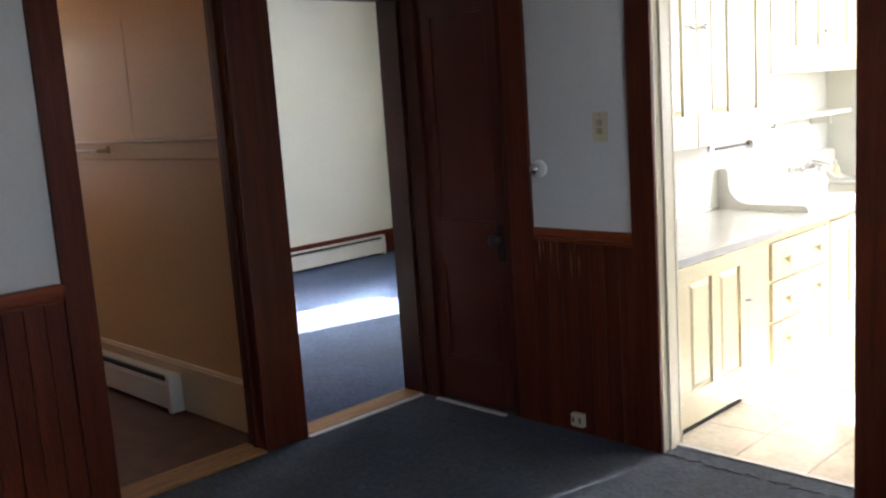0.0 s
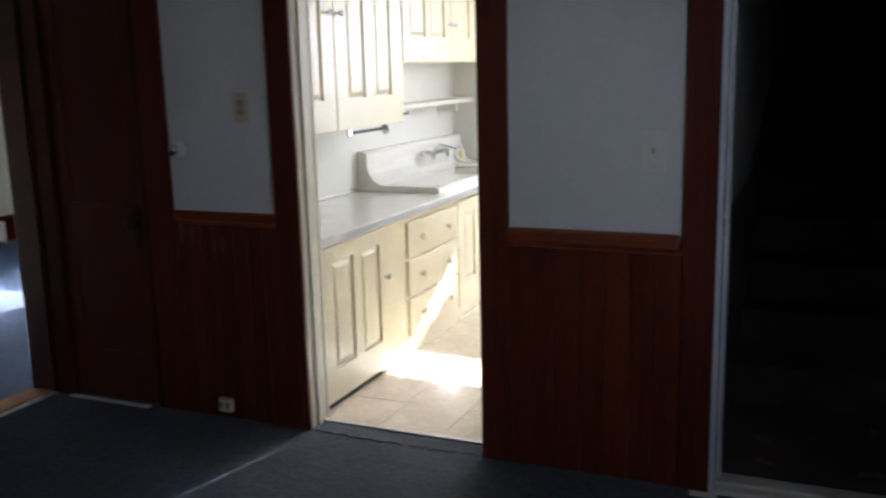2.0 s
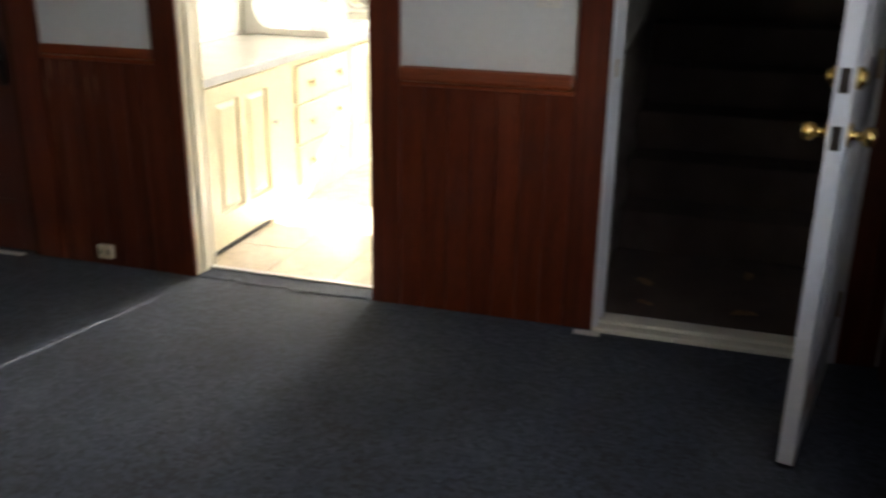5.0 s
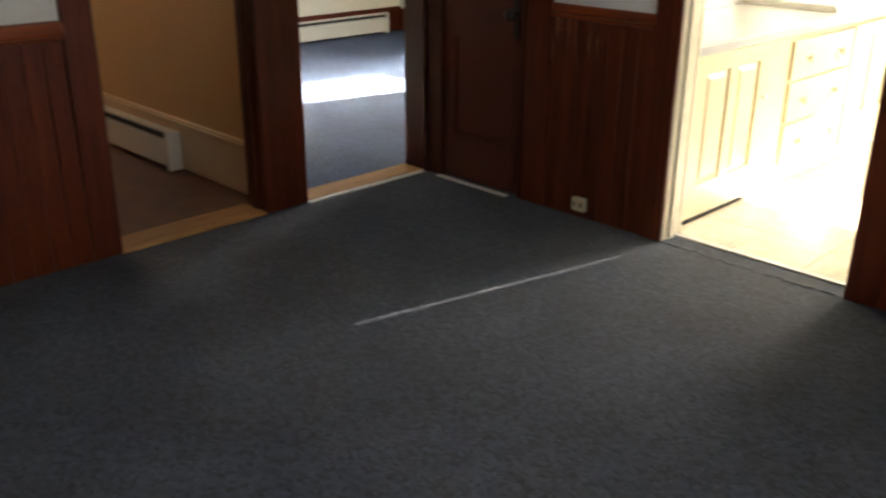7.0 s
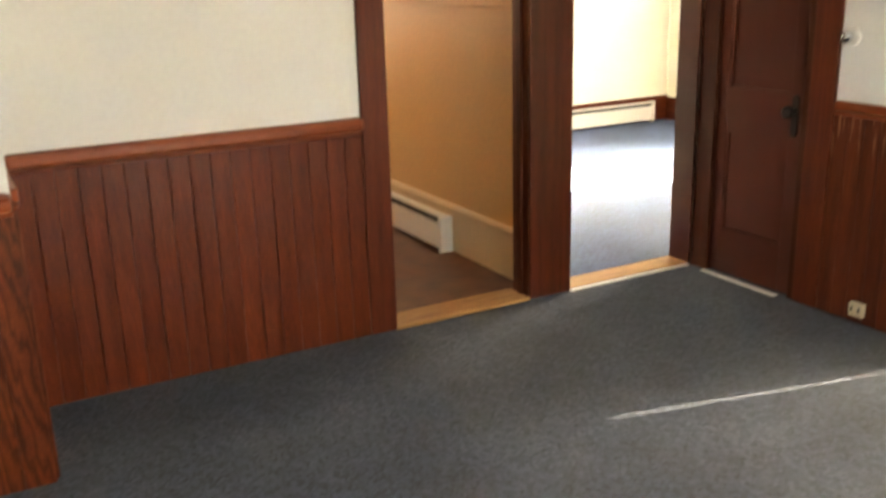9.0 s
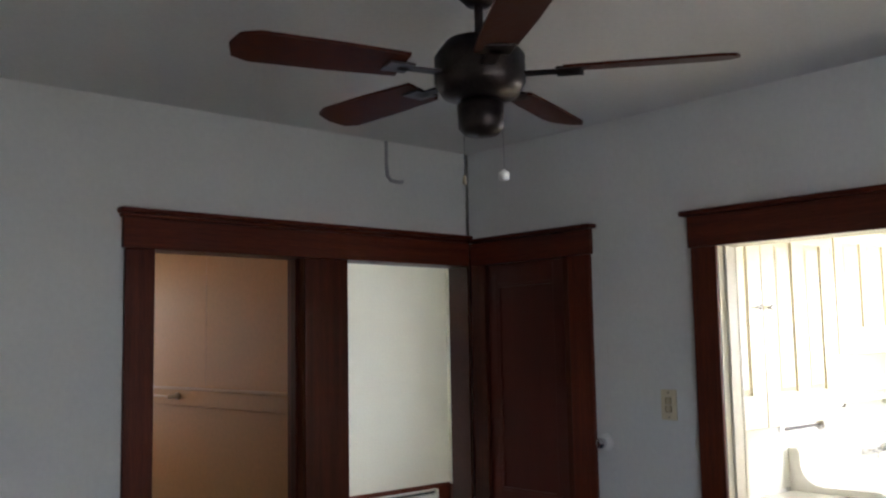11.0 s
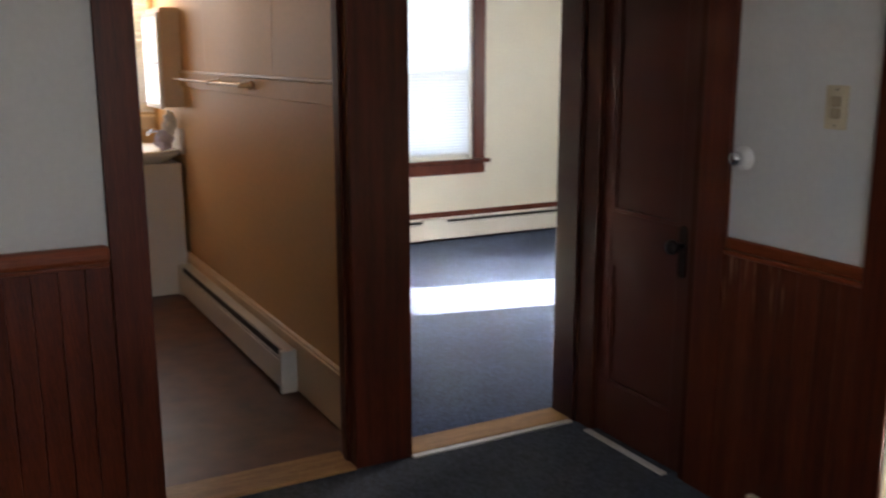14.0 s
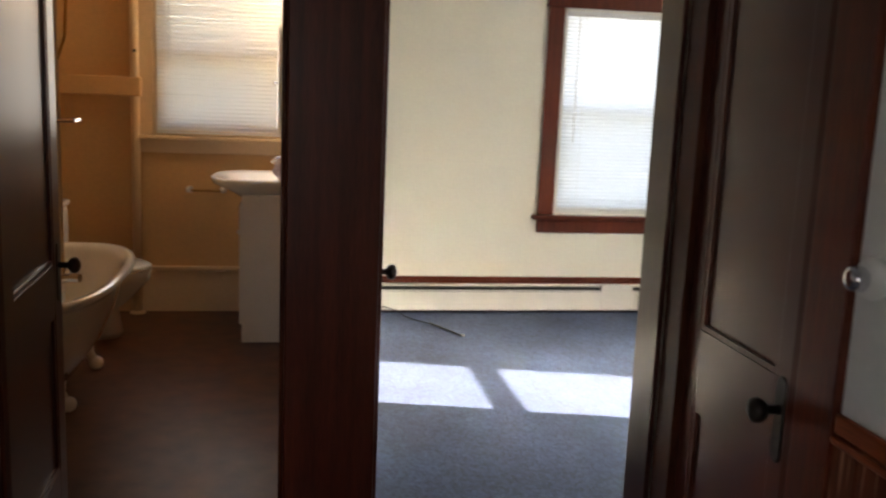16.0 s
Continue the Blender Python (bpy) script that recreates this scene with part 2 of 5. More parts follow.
def carpet_mat(name, dark, light, stripes=True):
    m = mat(name, light, 0.96, 0, 0.25, 2.2, 230, 0.5, stain=dark)
    n, l = m.node_tree.nodes, m.node_tree.links
    b = n["Principled BSDF"]
    b.inputs["Sheen Weight"].default_value = 0.06
    src = b.inputs["Base Color"].links[0].from_socket
    tc = [q for q in n if q.bl_idname == "ShaderNodeTexCoord"][0]
    v = n.new("ShaderNodeTexVoronoi")
    v.inputs["Scale"].default_value = 80
    mp = n.new("ShaderNodeMapping")
    mp.inputs["Scale"].default_value = (1.0, 0.8, 1)
    l.new(tc.outputs["Object"], mp.inputs["Vector"])
    l.new(mp.outputs[0], v.inputs["Vector"])
    bw = n.new("ShaderNodeRGBToBW")
    l.new(v.outputs["Color"], bw.inputs[0])
    rng = n.new("ShaderNodeMapRange")
    rng.inputs["To Min"].default_value, rng.inputs["To Max"].default_value = 0.5, 1.55
    l.new(bw.outputs[0], rng.inputs["Value"])
    hsv = n.new("ShaderNodeHueSaturation")
    l.new(src, hsv.inputs["Color"])
    l.new(rng.outputs[0], hsv.inputs["Value"])
    l.new(hsv.outputs["Color"], b.inputs["Base Color"])
    return m


CARPET = carpet_mat("blue_grey_loop_carpet", (0.025, 0.031, 0.045), (0.046, 0.057, 0.077))
CARPET_BED = carpet_mat("blue_bedroom_carpet", (0.018, 0.036, 0.080), (0.035, 0.060, 0.130))
VINYL = mat("brown_sheet_vinyl", (0.132, 0.051, 0.023), 0.42, var=0.14, scale=3.2, fine=9, bump=0.02, stain=(0.058, 0.022, 0.010))
VINYL.node_tree.nodes["Principled BSDF"].inputs["Specular IOR Level"].default_value = 0.3
TILE_M = mat("beige_floor_tile", (0.68, 0.59, 0.44), 0.2, var=0.08, scale=7, fine=30, bump=0.04, stain=(0.54, 0.45, 0.32), island=0.03)
GROUT = mat("tile_grout", (0.66, 0.58, 0.45), 0.8, var=0.15, scale=8, fine=90, bump=0.2)


def thin_cloth(name, base, through_part=0.5, rough=0.6):
    m = mat(name, base, rough, var=0.04, scale=5, fine=90, bump=0.03)
    n, l = m.node_tree.nodes, m.node_tree.links
    b = n["Principled BSDF"]
    tr = n.new("ShaderNodeBsdfTranslucent")
    tr.inputs["Color"].default_value = (*base, 1)
    mx = n.new("ShaderNodeMixShader")
    mx.inputs["Fac"].default_value = through_part
    l.new(b.outputs[0], mx.inputs[1])
    l.new(tr.outputs[0], mx.inputs[2])
    l.new(mx.outputs[0], n["Material Output"].inputs["Surface"])
    return m


SLAT = thin_cloth("white_blind_slat", (0.86, 0.89, 0.91), 0.66, 0.4)
SLAT_DIM = thin_cloth("white_metal_slat", (0.8, 0.81, 0.82), 0.2, 0.4)
SLAT_TAN = thin_cloth("cream_blind_slat", (0.90, 0.87, 0.80), 0.55, 0.4)
CURTAIN = thin_cloth("white_cotton_curtain", (0.80, 0.77, 0.68), 0.10, 0.9)
GLASS = bpy.data.materials.new("window_glass")
GLASS.use_nodes = True
gb = GLASS.node_tree.nodes["Principled BSDF"]
gb.inputs["Transmission Weight"].default_value, gb.inputs["Roughness"].default_value, gb.inputs["IOR"].default_value = 1.0, 0.0, 1.45
MIRROR = mat("mirror_silvering", (0.85, 0.87, 0.86), 0.05, 1.0, var=0.01, scale=3, fine=20, bump=0.0)
BULB = bpy.data.materials.new("lit_bulb")
BULB.use_nodes = True
BULB.node_tree.nodes["Principled BSDF"].inputs["Emission Color"].default_value = (1.0, 0.72, 0.36, 1)
BULB.node_tree.nodes["Principled BSDF"].inputs["Emission Strength"].default_value = 8


# ---- builders ----
def box(bm, x0, x1, y0, y1, z0, z1, bevel=0.0):
    """Adds a box, with its edges rounded where bevel is given."""
    x0, x1 = min(x0, x1), max(x0, x1)
    y0, y1 = min(y0, y1), max(y0, y1)
    z0, z1 = min(z0, z1), max(z0, z1)
    m = Matrix.Translation(((x0 + x1) / 2, (y0 + y1) / 2, (z0 + z1) / 2)) @ Matrix.Diagonal((x1 - x0, y1 - y0, z1 - z0, 1))
    made = bmesh.ops.create_cube(bm, size=1, matrix=m)["verts"]
    if bevel:
        edges = list({e for v in made for e in v.link_edges})
        bmesh.ops.bevel(bm, geom=edges, offset=bevel, segments=2, affect="EDGES", profile=0.5)
    return bm


def boxes(*list_of):
    bm = bmesh.new()
    for b in list_of:
        box(bm, *b)
    return bm


def lathe(bm, profile, m=Matrix(), steps=24):
    """Turns a profile of (radius, height) round the z axis."""
    rings = []
    for r, h in profile:
        rings.append([bm.verts.new(m @ Vector((r * math.cos(2 * math.pi * i / steps), r * math.sin(2 * math.pi * i / steps), h))) for i in range(steps)])
    for a, b in zip(rings, rings[1:]):
        for i in range(steps):
            bm.faces.new((a[i], a[(i + 1) % steps], b[(i + 1) % steps], b[i]))
    bm.faces.new(list(reversed(rings[0])))
    bm.faces.new(rings[-1])
    bmesh.ops.recalc_face_normals(bm, faces=bm.faces)
    return bm


def tube(bm, points, r, sides=10):
    """A round bar along a line of points."""
    pts = [Vector(p) for p in points]
    rings = []
    for i, p in enumerate(pts):
        d = (pts[min(i + 1, len(pts) - 1)] - pts[max(i - 1, 0)]).normalized()
        q = d.to_track_quat("Z", "Y")
        rings.append([bm.verts.new(p + q @ Vector((r * math.cos(2 * math.pi * k / sides), r * math.sin(2 * math.pi * k / sides), 0))) for k in range(sides)])
    for a, b in zip(rings, rings[1:]):
        for k in range(sides):
            bm.faces.new((a[k], a[(k + 1) % sides], b[(k + 1) % sides], b[k]))
    bm.faces.new(list(reversed(rings[0])))
    bm.faces.new(rings[-1])
    bmesh.ops.recalc_face_normals(bm, faces=bm.faces)
    return bm


def mesh_of(name, bm, material, smooth=False):
    me = bpy.data.meshes.new(name)
    bm.to_mesh(me)
    bm.free()
    me.materials.append(material)
    if smooth:
        for p in me.polygons:
            p.use_smooth = True
    return me


def thing(name, base, label, category, group="", kind=""):
    ob = new(name)
    ob.matrix_basis = Matrix.Translation(base)
    ob.empty_display_size = 0.1
    return tagged(ob, label, category, group, kind)


def part(name, bm, material, parent, label="", smooth=False):
    ob = new(name, bm if isinstance(bm, bpy.types.Mesh) else mesh_of(name, bm, material, smooth))
    ob.parent = parent
    ob.matrix_parent_inverse = parent.matrix_basis.inverted()
    return tagged(ob, label)


def solid(name, bm, material, label, category="", kind="structure", smooth=False, group=""):
    return tagged(new(name, mesh_of(name, bm, material, smooth)), label, category or name, group, kind)


def structure(name, label, category):
    return tagged(new(name), label, category, "", "structure")


# ---- large structure ----
CH = 2.62          # ceiling height
XW, XE = -4.7, 3.15  # west wall of the dining room, east wall
YN, YS = 3.70, -4.07  # north wall, south wall


def wall(name, pieces, material, label):
    ob = solid(name, boxes(*pieces), material, label, "wall")
    return ob


# wall between dining room and bath/bedroom: dining side
wall_north = wall("wall_north", [(-3.16, -1.71, 0.02, 0.08, 0, CH), (-0.985, -0.781, 0.02, 0.08, 0, 2.05), (-1.71, 0.02, 0.02, 0.08, 2.05, CH)], PLASTER, "off-white plaster wall above red wood wainscot")
wall("wall_north_bath_side", [(-2.6, -1.71, 0.08, 0.14, 0, CH), (-0.985, -0.9, 0.08, 0.14, 0, CH), (-1.71, -0.985, 0.08, 0.14, 2.05, CH)], BATH_WALL, "tan painted bathroom wall beside the doorway")
wall("wall_north_bedroom_side", [(-0.9, -0.781, 0.08, 0.14, 0, CH), (-0.781, 0.0, 0.08, 0.14, 2.05, CH), (0.0, XE, 0.02, 0.14, 0, CH)], BED_WALL, "cream painted bedroom wall beside the doorway")
# wall with closet, kitchen and stair doors
wall_east = wall("wall_east", [(0.02, 0.08, -1.415, -0.64, 0, CH), (0.02, 0.08, -3.07, -2.235, 0, CH), (0.08, 0.14, -3.07, -2.985, 0, CH), (0.02, 0.08, YS, -3.915, 0, CH), (0.02, 0.08, -0.64, 0.02, 2.05, CH), (0.02, 0.08, -2.235, -1.415, 2.03, CH), (0.02, 0.08, -3.915, -3.07, 2.05, CH), (0.02, 0.08, -0.09, 0.02, 0, 2.05)], PLASTER, "off-white plaster wall above dark wood wainscot")
wall("wall_east_kitchen_side", [(0.08, 0.14, -1.415, -0.82, 0, CH), (0.08, 0.14, -2.95, -2.235, 0, CH), (0.08, 0.14, -2.235, -1.415, 2.03, CH)], KIT_WALL, "white painted kitchen wall beside the doorway")
wall("wall_closet", [(0.55, 0.62, -0.72, 0.02, 0, CH), (0.08, 0.62, -0.82, -0.72, 0, CH)], PLASTER, "plain plaster walls inside the closet")
wall("wall_kitchen_back", [(0.14, XE, -0.80, -0.74, 0, CH)], KIT_WALL, "white painted kitchen wall behind the sink")
wall("wall_kitchen_south", [(0.14, XE, -2.965, -2.95, 0, CH)], KIT_WALL, "white painted kitchen side wall")
wall("wall_stair_side", [(0.14, 3.15, -3.045, -2.966, 0, CH)], PLASTER, "stairwell plaster wall above dark wood panelling")
wall("wall_stair_end", [(3.09, 3.148, -4.07, -3.046, 0, CH)], STAIR_GLOOM, "end wall of the stairwell with its gloom put into the colour")
wall("wall_stair_south", [(0.08, 3.148, -4.25, -4.07, 0, CH)], STAIR_GLOOM, "side wall of the stairwell with its gloom put into the colour")
wall("wall_bath_partition", [(-0.9, -0.84, 0.14, YN, 0, CH)], BATH_WALL, "tan gloss painted bathroom wall with rail")
wall("wall_bedroom_partition", [(-0.84, -0.78, 0.14, YN, 0, CH)], BED_WALL, "cream bedroom partition wall")
wall("wall_bath_west", [(-2.6, -2.5, 0.14, YN, 0, CH)], BATH_WALL, "tan bathroom wall behind the tub")
# outer walls
BWX0, BWX1, BWZ0, BWZ1 = 0.775, 1.635, 0.665, 2.02
TWX0, TWX1, TWZ0, TWZ1 = -1.80, -0.93, 1.12, 2.08
wall("wall_far_bedroom", [(-0.78, BWX0, YN, YN + 0.16, 0, CH), (BWX1, XE, YN, YN + 0.16, 0, CH), (BWX0, BWX1, YN, YN + 0.16, 0, BWZ0), (BWX0, BWX1, YN, YN + 0.16, BWZ1, CH)], BED_WALL, "cream bedroom wall with a window")
wall("wall_far_bath", [(-2.6, TWX0, YN, YN + 0.16, 0, CH), (TWX1, -0.78, YN, YN + 0.16, 0, CH), (TWX0, TWX1, YN, YN + 0.16, 0, TWZ0), (TWX0, TWX1, YN, YN + 0.16, TWZ1, CH)], BATH_WALL, "tan bathroom wall with a window")
EWY0, EWY1, EWZ0, EWZ1 = 0.99, 1.78, 0.70, 2.12
wall("wall_bedroom_east", [(XE, XE + 0.1, 0.02, EWY0, 0, CH), (XE, XE + 0.1, EWY1, YN + 0.16, 0, CH), (XE, XE + 0.1, EWY0, EWY1, 0, EWZ0), (XE, XE + 0.1, EWY0, EWY1, EWZ1, CH)], BED_WALL, "cream bedroom wall with a sunny window")
KWY0, KWY1, KWZ0, KWZ1 = -2.64, -1.66, 0.86, 2.22
wall("wall_kitchen_east", [(XE, XE + 0.1, KWY1, 0.02, 0, CH), (XE, XE + 0.1, -4.25, KWY0, 0, CH), (XE, XE + 0.1, KWY0, KWY1, 0, KWZ0), (XE, XE + 0.1, KWY0, KWY1, KWZ1, CH)], KIT_WALL, "white kitchen end wall with a window")
SWX0, SWX1, SWZ0, SWZ1 = -2.62, -1.03, 0.63, 2.05
wall("wall_south", [(SWX1, 0.08, YS - 0.18, YS, 0, CH), (XW, SWX0, YS - 0.18, YS, 0, CH), (SWX0, SWX1, YS - 0.18, YS, 0, SWZ0), (SWX0, SWX1, YS - 0.18, YS, SWZ1, CH)], PLASTER, "off-white plaster wall with a blinded window")
wall("wall_west", [(XW - 0.1, XW, YS - 0.18, -0.58, 0, CH)], PLASTER, "plain off-white plaster wall")
wall("wall_breast", [(XW, -3.16, -0.56, 0.08, 0, CH)], PLASTER, "off-white plaster chimney breast above wood wainscot")

solid("floor_dining", boxes((XW, 0.113, YS, 0.0, -0.05, 0.0), (-3.3, -1.7, 0.0, 0.03, -0.05, 0.0), (-0.99, -0.775, 0.0, 0.03, -0.05, 0.0), (-0.0, 0.113, 0.0, 0.03, -0.05, 0.0)), CARPET, "worn blue-grey loop pile carpet", "floor")
solid("floor_bedroom", boxes((-0.78, XE, 0.15, YN, -0.05, 0.0)), CARPET_BED, "blue low pile bedroom carpet", "floor")
solid("floor_bath", boxes((-2.5, -0.9, 0.17, YN, -0.05, 0.0)), VINYL, "brown mottled sheet vinyl floor", "floor")
floor_kitchen = solid("floor_kitchen", boxes((0.14, XE, -2.95, -0.8, -0.05, -0.003)), GROUT, "beige tiled kitchen floor", "floor")
solid("floor_closet", boxes((0.113, 0.55, -0.72, 0.02, -0.05, 0.0)), CARPET, "blue-grey closet carpet", "floor")
solid("floor_stair", boxes((0.14, 3.09, -4.07, -2.985, -0.05, 0.0)), STEP_M, "dark worn stair landing floor", "floor")
solid("ceiling", boxes((XW - 0.1, XE + 0.1, -4.25, YN + 0.16, CH, CH + 0.12)), CEILING_M, "off-white painted ceiling", "ceiling")
solid("ground", boxes((-200, 200, -200, 200, -0.9, -0.8)), GROUND_M, "winter lawn outside the house", "ground")

# thresholds
solid("threshold_bath", boxes((-1.695, -1.0, -0.004, 0.17, -0.04, 0.012, 0.004)), GOLD_X, "worn golden wood threshold of the bathroom", "threshold")
solid("threshold_bedroom", boxes((-0.766, -0.015, 0.012, 0.15, -0.04, 0.010, 0.004)), GOLD_X, "worn golden wood threshold of the bedroom", "threshold")
solid("threshold_strip_bedroom", boxes((-0.766, -0.02, -0.016, 0.012, -0.02, 0.007, 0.002)), STRIP, "bright carpet edge strip at the bedroom doorway", "trim")
solid("threshold_strip_closet", boxes((-0.034, -0.004, -0.58, -0.108, -0.02, 0.006, 0.002)), STRIP, "pale carpet edge strip under the closet door", "trim")
solid("threshold_strip_kitchen", boxes((0.113, 0.14, -2.22, -1.43, -0.02, 0.006, 0.002)), STRIP, "pale metal strip between carpet and tiles", "trim")
solid("threshold_stair", boxes((-0.012, 0.044, -3.9, -3.085, -0.02, 0.018, 0.006), (0.047, 0.13, -3.9, -3.085, -0.02, 0.027, 0.006)), WHITE_TRIM, "white painted stair door threshold", "threshold")
solid("carpet_edge_stair", boxes((-0.05, -0.014, -3.12, -3.025, -0.02, 0.005, 0.002)), STRIP, "frayed pale carpet edge beside the stair door", "trim")

# frayed carpet seam in the kitchen doorway
strip = structure("trim_carpet_seam", "frayed blue-grey carpet seam in the kitchen doorway", "carpet seam")
for k in range(22):
    y = -2.20 + 0.036 * k + random.uniform(-0.012, 0.012)
    x = random.uniform(-0.012, 0.006)
    part("thread", tube(bmesh.new(), [(x, y, 0.003), (x - random.uniform(-0.01, 0.012), y + 0.012, 0.006), (x - random.uniform(-0.012, 0.02), y + random.uniform(0.02, 0.04), 0.003)], 0.0016, 5), CARPET if k % 3 else BLACK_RUB, strip)

# ---- casings and jambs ----
def casing_set(name, label, pieces):
    ob = structure(name, label, "door casing")
    for nm, b, m in pieces:
        part(nm, boxes(b), m, ob)
    return ob


bath_case = casing_set("door_casing_bath", "dark red varnished wood casing round the bathroom and bedroom doorways", [
    ("casing_board", (-1.815, -1.695, 0.0, 0.02, 0, 2.03, 0.004), WOOD_Z),
    ("casing_board", (-1.0, -0.766, 0.0, 0.02, 0, 2.03, 0.006), CASING_BACKLIT),
    ("head_board", (-1.825, -0.002, -0.004, 0.02, 2.03, 2.165, 0.003), WOOD_X),
    ("crown", (-1.845, -0.002, -0.035, 0.02, 2.165, 2.185, 0.006), WOOD_X),
    ("crown", (-1.835, -0.002, -0.018, 0.02, 2.150, 2.165, 0.004), WOOD_X),
    ("jamb", (-1.71, -1.695, 0.02, 0.145, 0, 2.03), WOOD_Z),
    ("jamb", (-1.0, -0.985, 0.02, 0.145, 0, 2.03), WOOD_Z),
    ("jamb", (-1.71, -0.985, 0.02, 0.145, 2.03, 2.045), WOOD_X),
    ("stop", (-1.012, -1.0, 0.06, 0.10, 0, 2.03, 0.003), DOOR_WOOD),
    ("stop", (-1.695, -1.683, 0.06, 0.10, 0, 2.03, 0.003), DOOR_WOOD),
    ("jamb", (-0.781, -0.766, 0.02, 0.145, 0, 2.03), CASING_BACKLIT),
    ("jamb", (-0.015, 0.0, 0.002, 0.145, 0, 2.03), JAMB_WORN),
    ("jamb", (-0.781, 0.0, 0.02, 0.145, 2.03, 2.045), WOOD_X),
    ("stop", (-0.766, -0.754, 0.06, 0.10, 0, 2.03, 0.003), CASING_BACKLIT)])
casing_set("door_casing_closet", "dark red varnished wood casing round the closet door", [
    ("casing_board", (0.0, 0.02, -0.108, -0.002, 0, 2.03, 0.002), DOOR_WOOD),
    ("casing_board", (0.0, 0.02, -0.785, -0.655, 0, 2.03, 0.004), WOOD_Z),
    ("casing_bead", (0.006, 0.02, -0.654, -0.622, 0, 2.03, 0.002), DOOR_WOOD),
    ("head_board", (-0.004, 0.02, -0.795, -0.004, 2.03, 2.145, 0.003), WOOD_Y),
    ("crown", (-0.035, 0.02, -0.82, -0.036, 2.145, 2.165, 0.006), WOOD_Y),
    ("jamb", (0.02, 0.08, -0.108, -0.09, 0, 2.05), DOOR_WOOD),
    ("jamb", (0.021, 0.08, -0.641, -0.622, 0, 2.05), WOOD_Z),
    ("jamb", (0.021, 0.08, -0.622, -0.108, 2.03, 2.051), WOOD_Y)])
casing_set("door_casing_kitchen", "dark red wood casing with white painted kitchen jamb", [
    ("casing_board", (0.0, 0.02, -1.43, -1.315, 0, 2.01, 0.004), WOOD_Z),
    ("casing_board", (0.0, 0.02, -2.337, -2.22, 0, 2.01, 0.004), WOOD_Z),
    ("head_board", (-0.004, 0.02, -2.347, -1.305, 2.01, 2.14, 0.003), WOOD_Y),
    ("crown", (-0.035, 0.02, -2.37, -1.285, 2.14, 2.16, 0.006), WOOD_Y),
    ("jamb", (0.021, 0.145, -1.43, -1.414, 0, 2.01), JAMB_CREAM),
    ("jamb", (0.021, 0.145, -2.236, -2.22, 0, 2.01), JAMB_CREAM),
    ("jamb", (0.021, 0.145, -2.22, -1.43, 2.01, 2.028), JAMB_CREAM),
    ("stop", (0.06, 0.10, -1.441, -1.4301, 0, 2.01, 0.003), JAMB_CREAM),
    ("inner_casing", (0.146, 0.168, -1.432, -1.385, 0, 2.1, 0.003), JAMB_CREAM),
    ("inner_casing", (0.14, 0.165, -2.33, -2.22, 0, 2.1, 0.003), JAMB_CREAM)])
casing_set("door_casing_stair", "dark red wood casing with a white painted door frame", [
    ("casing_board", (0.0, 0.02, -3.085, -2.971, 0, 2.03, 0.004), WOOD_Z),
    ("casing_board", (0.0, 0.02, -4.0, -3.9, 0, 2.03, 0.004), WOOD_Z),
    ("head_board", (-0.004, 0.02, -4.01, -2.96, 2.03, 2.16, 0.003), WOOD_Y),
    ("crown", (-0.035, 0.02, -4.02, -2.95, 2.16, 2.18, 0.006), WOOD_Y),
    ("jamb", (-0.006, 0.12, -3.105, -3.085, 0, 2.03, 0.003), DOOR_WHITE),
    ("jamb", (-0.006, 0.12, -3.92, -3.9, 0, 2.03, 0.003), DOOR_WHITE),
    ("jamb", (-0.006, 0.12, -3.92, -3.085, 2.03, 2.05, 0.003), DOOR_WHITE),
    ("stop", (0.05, 0.10, -3.118, -3.105, 0.035, 2.03, 0.003), DOOR_WHITE),
    ("strike_plate", (0.005, 0.035, -3.108, -3.1045, 0.93, 0.99), BRASS)])


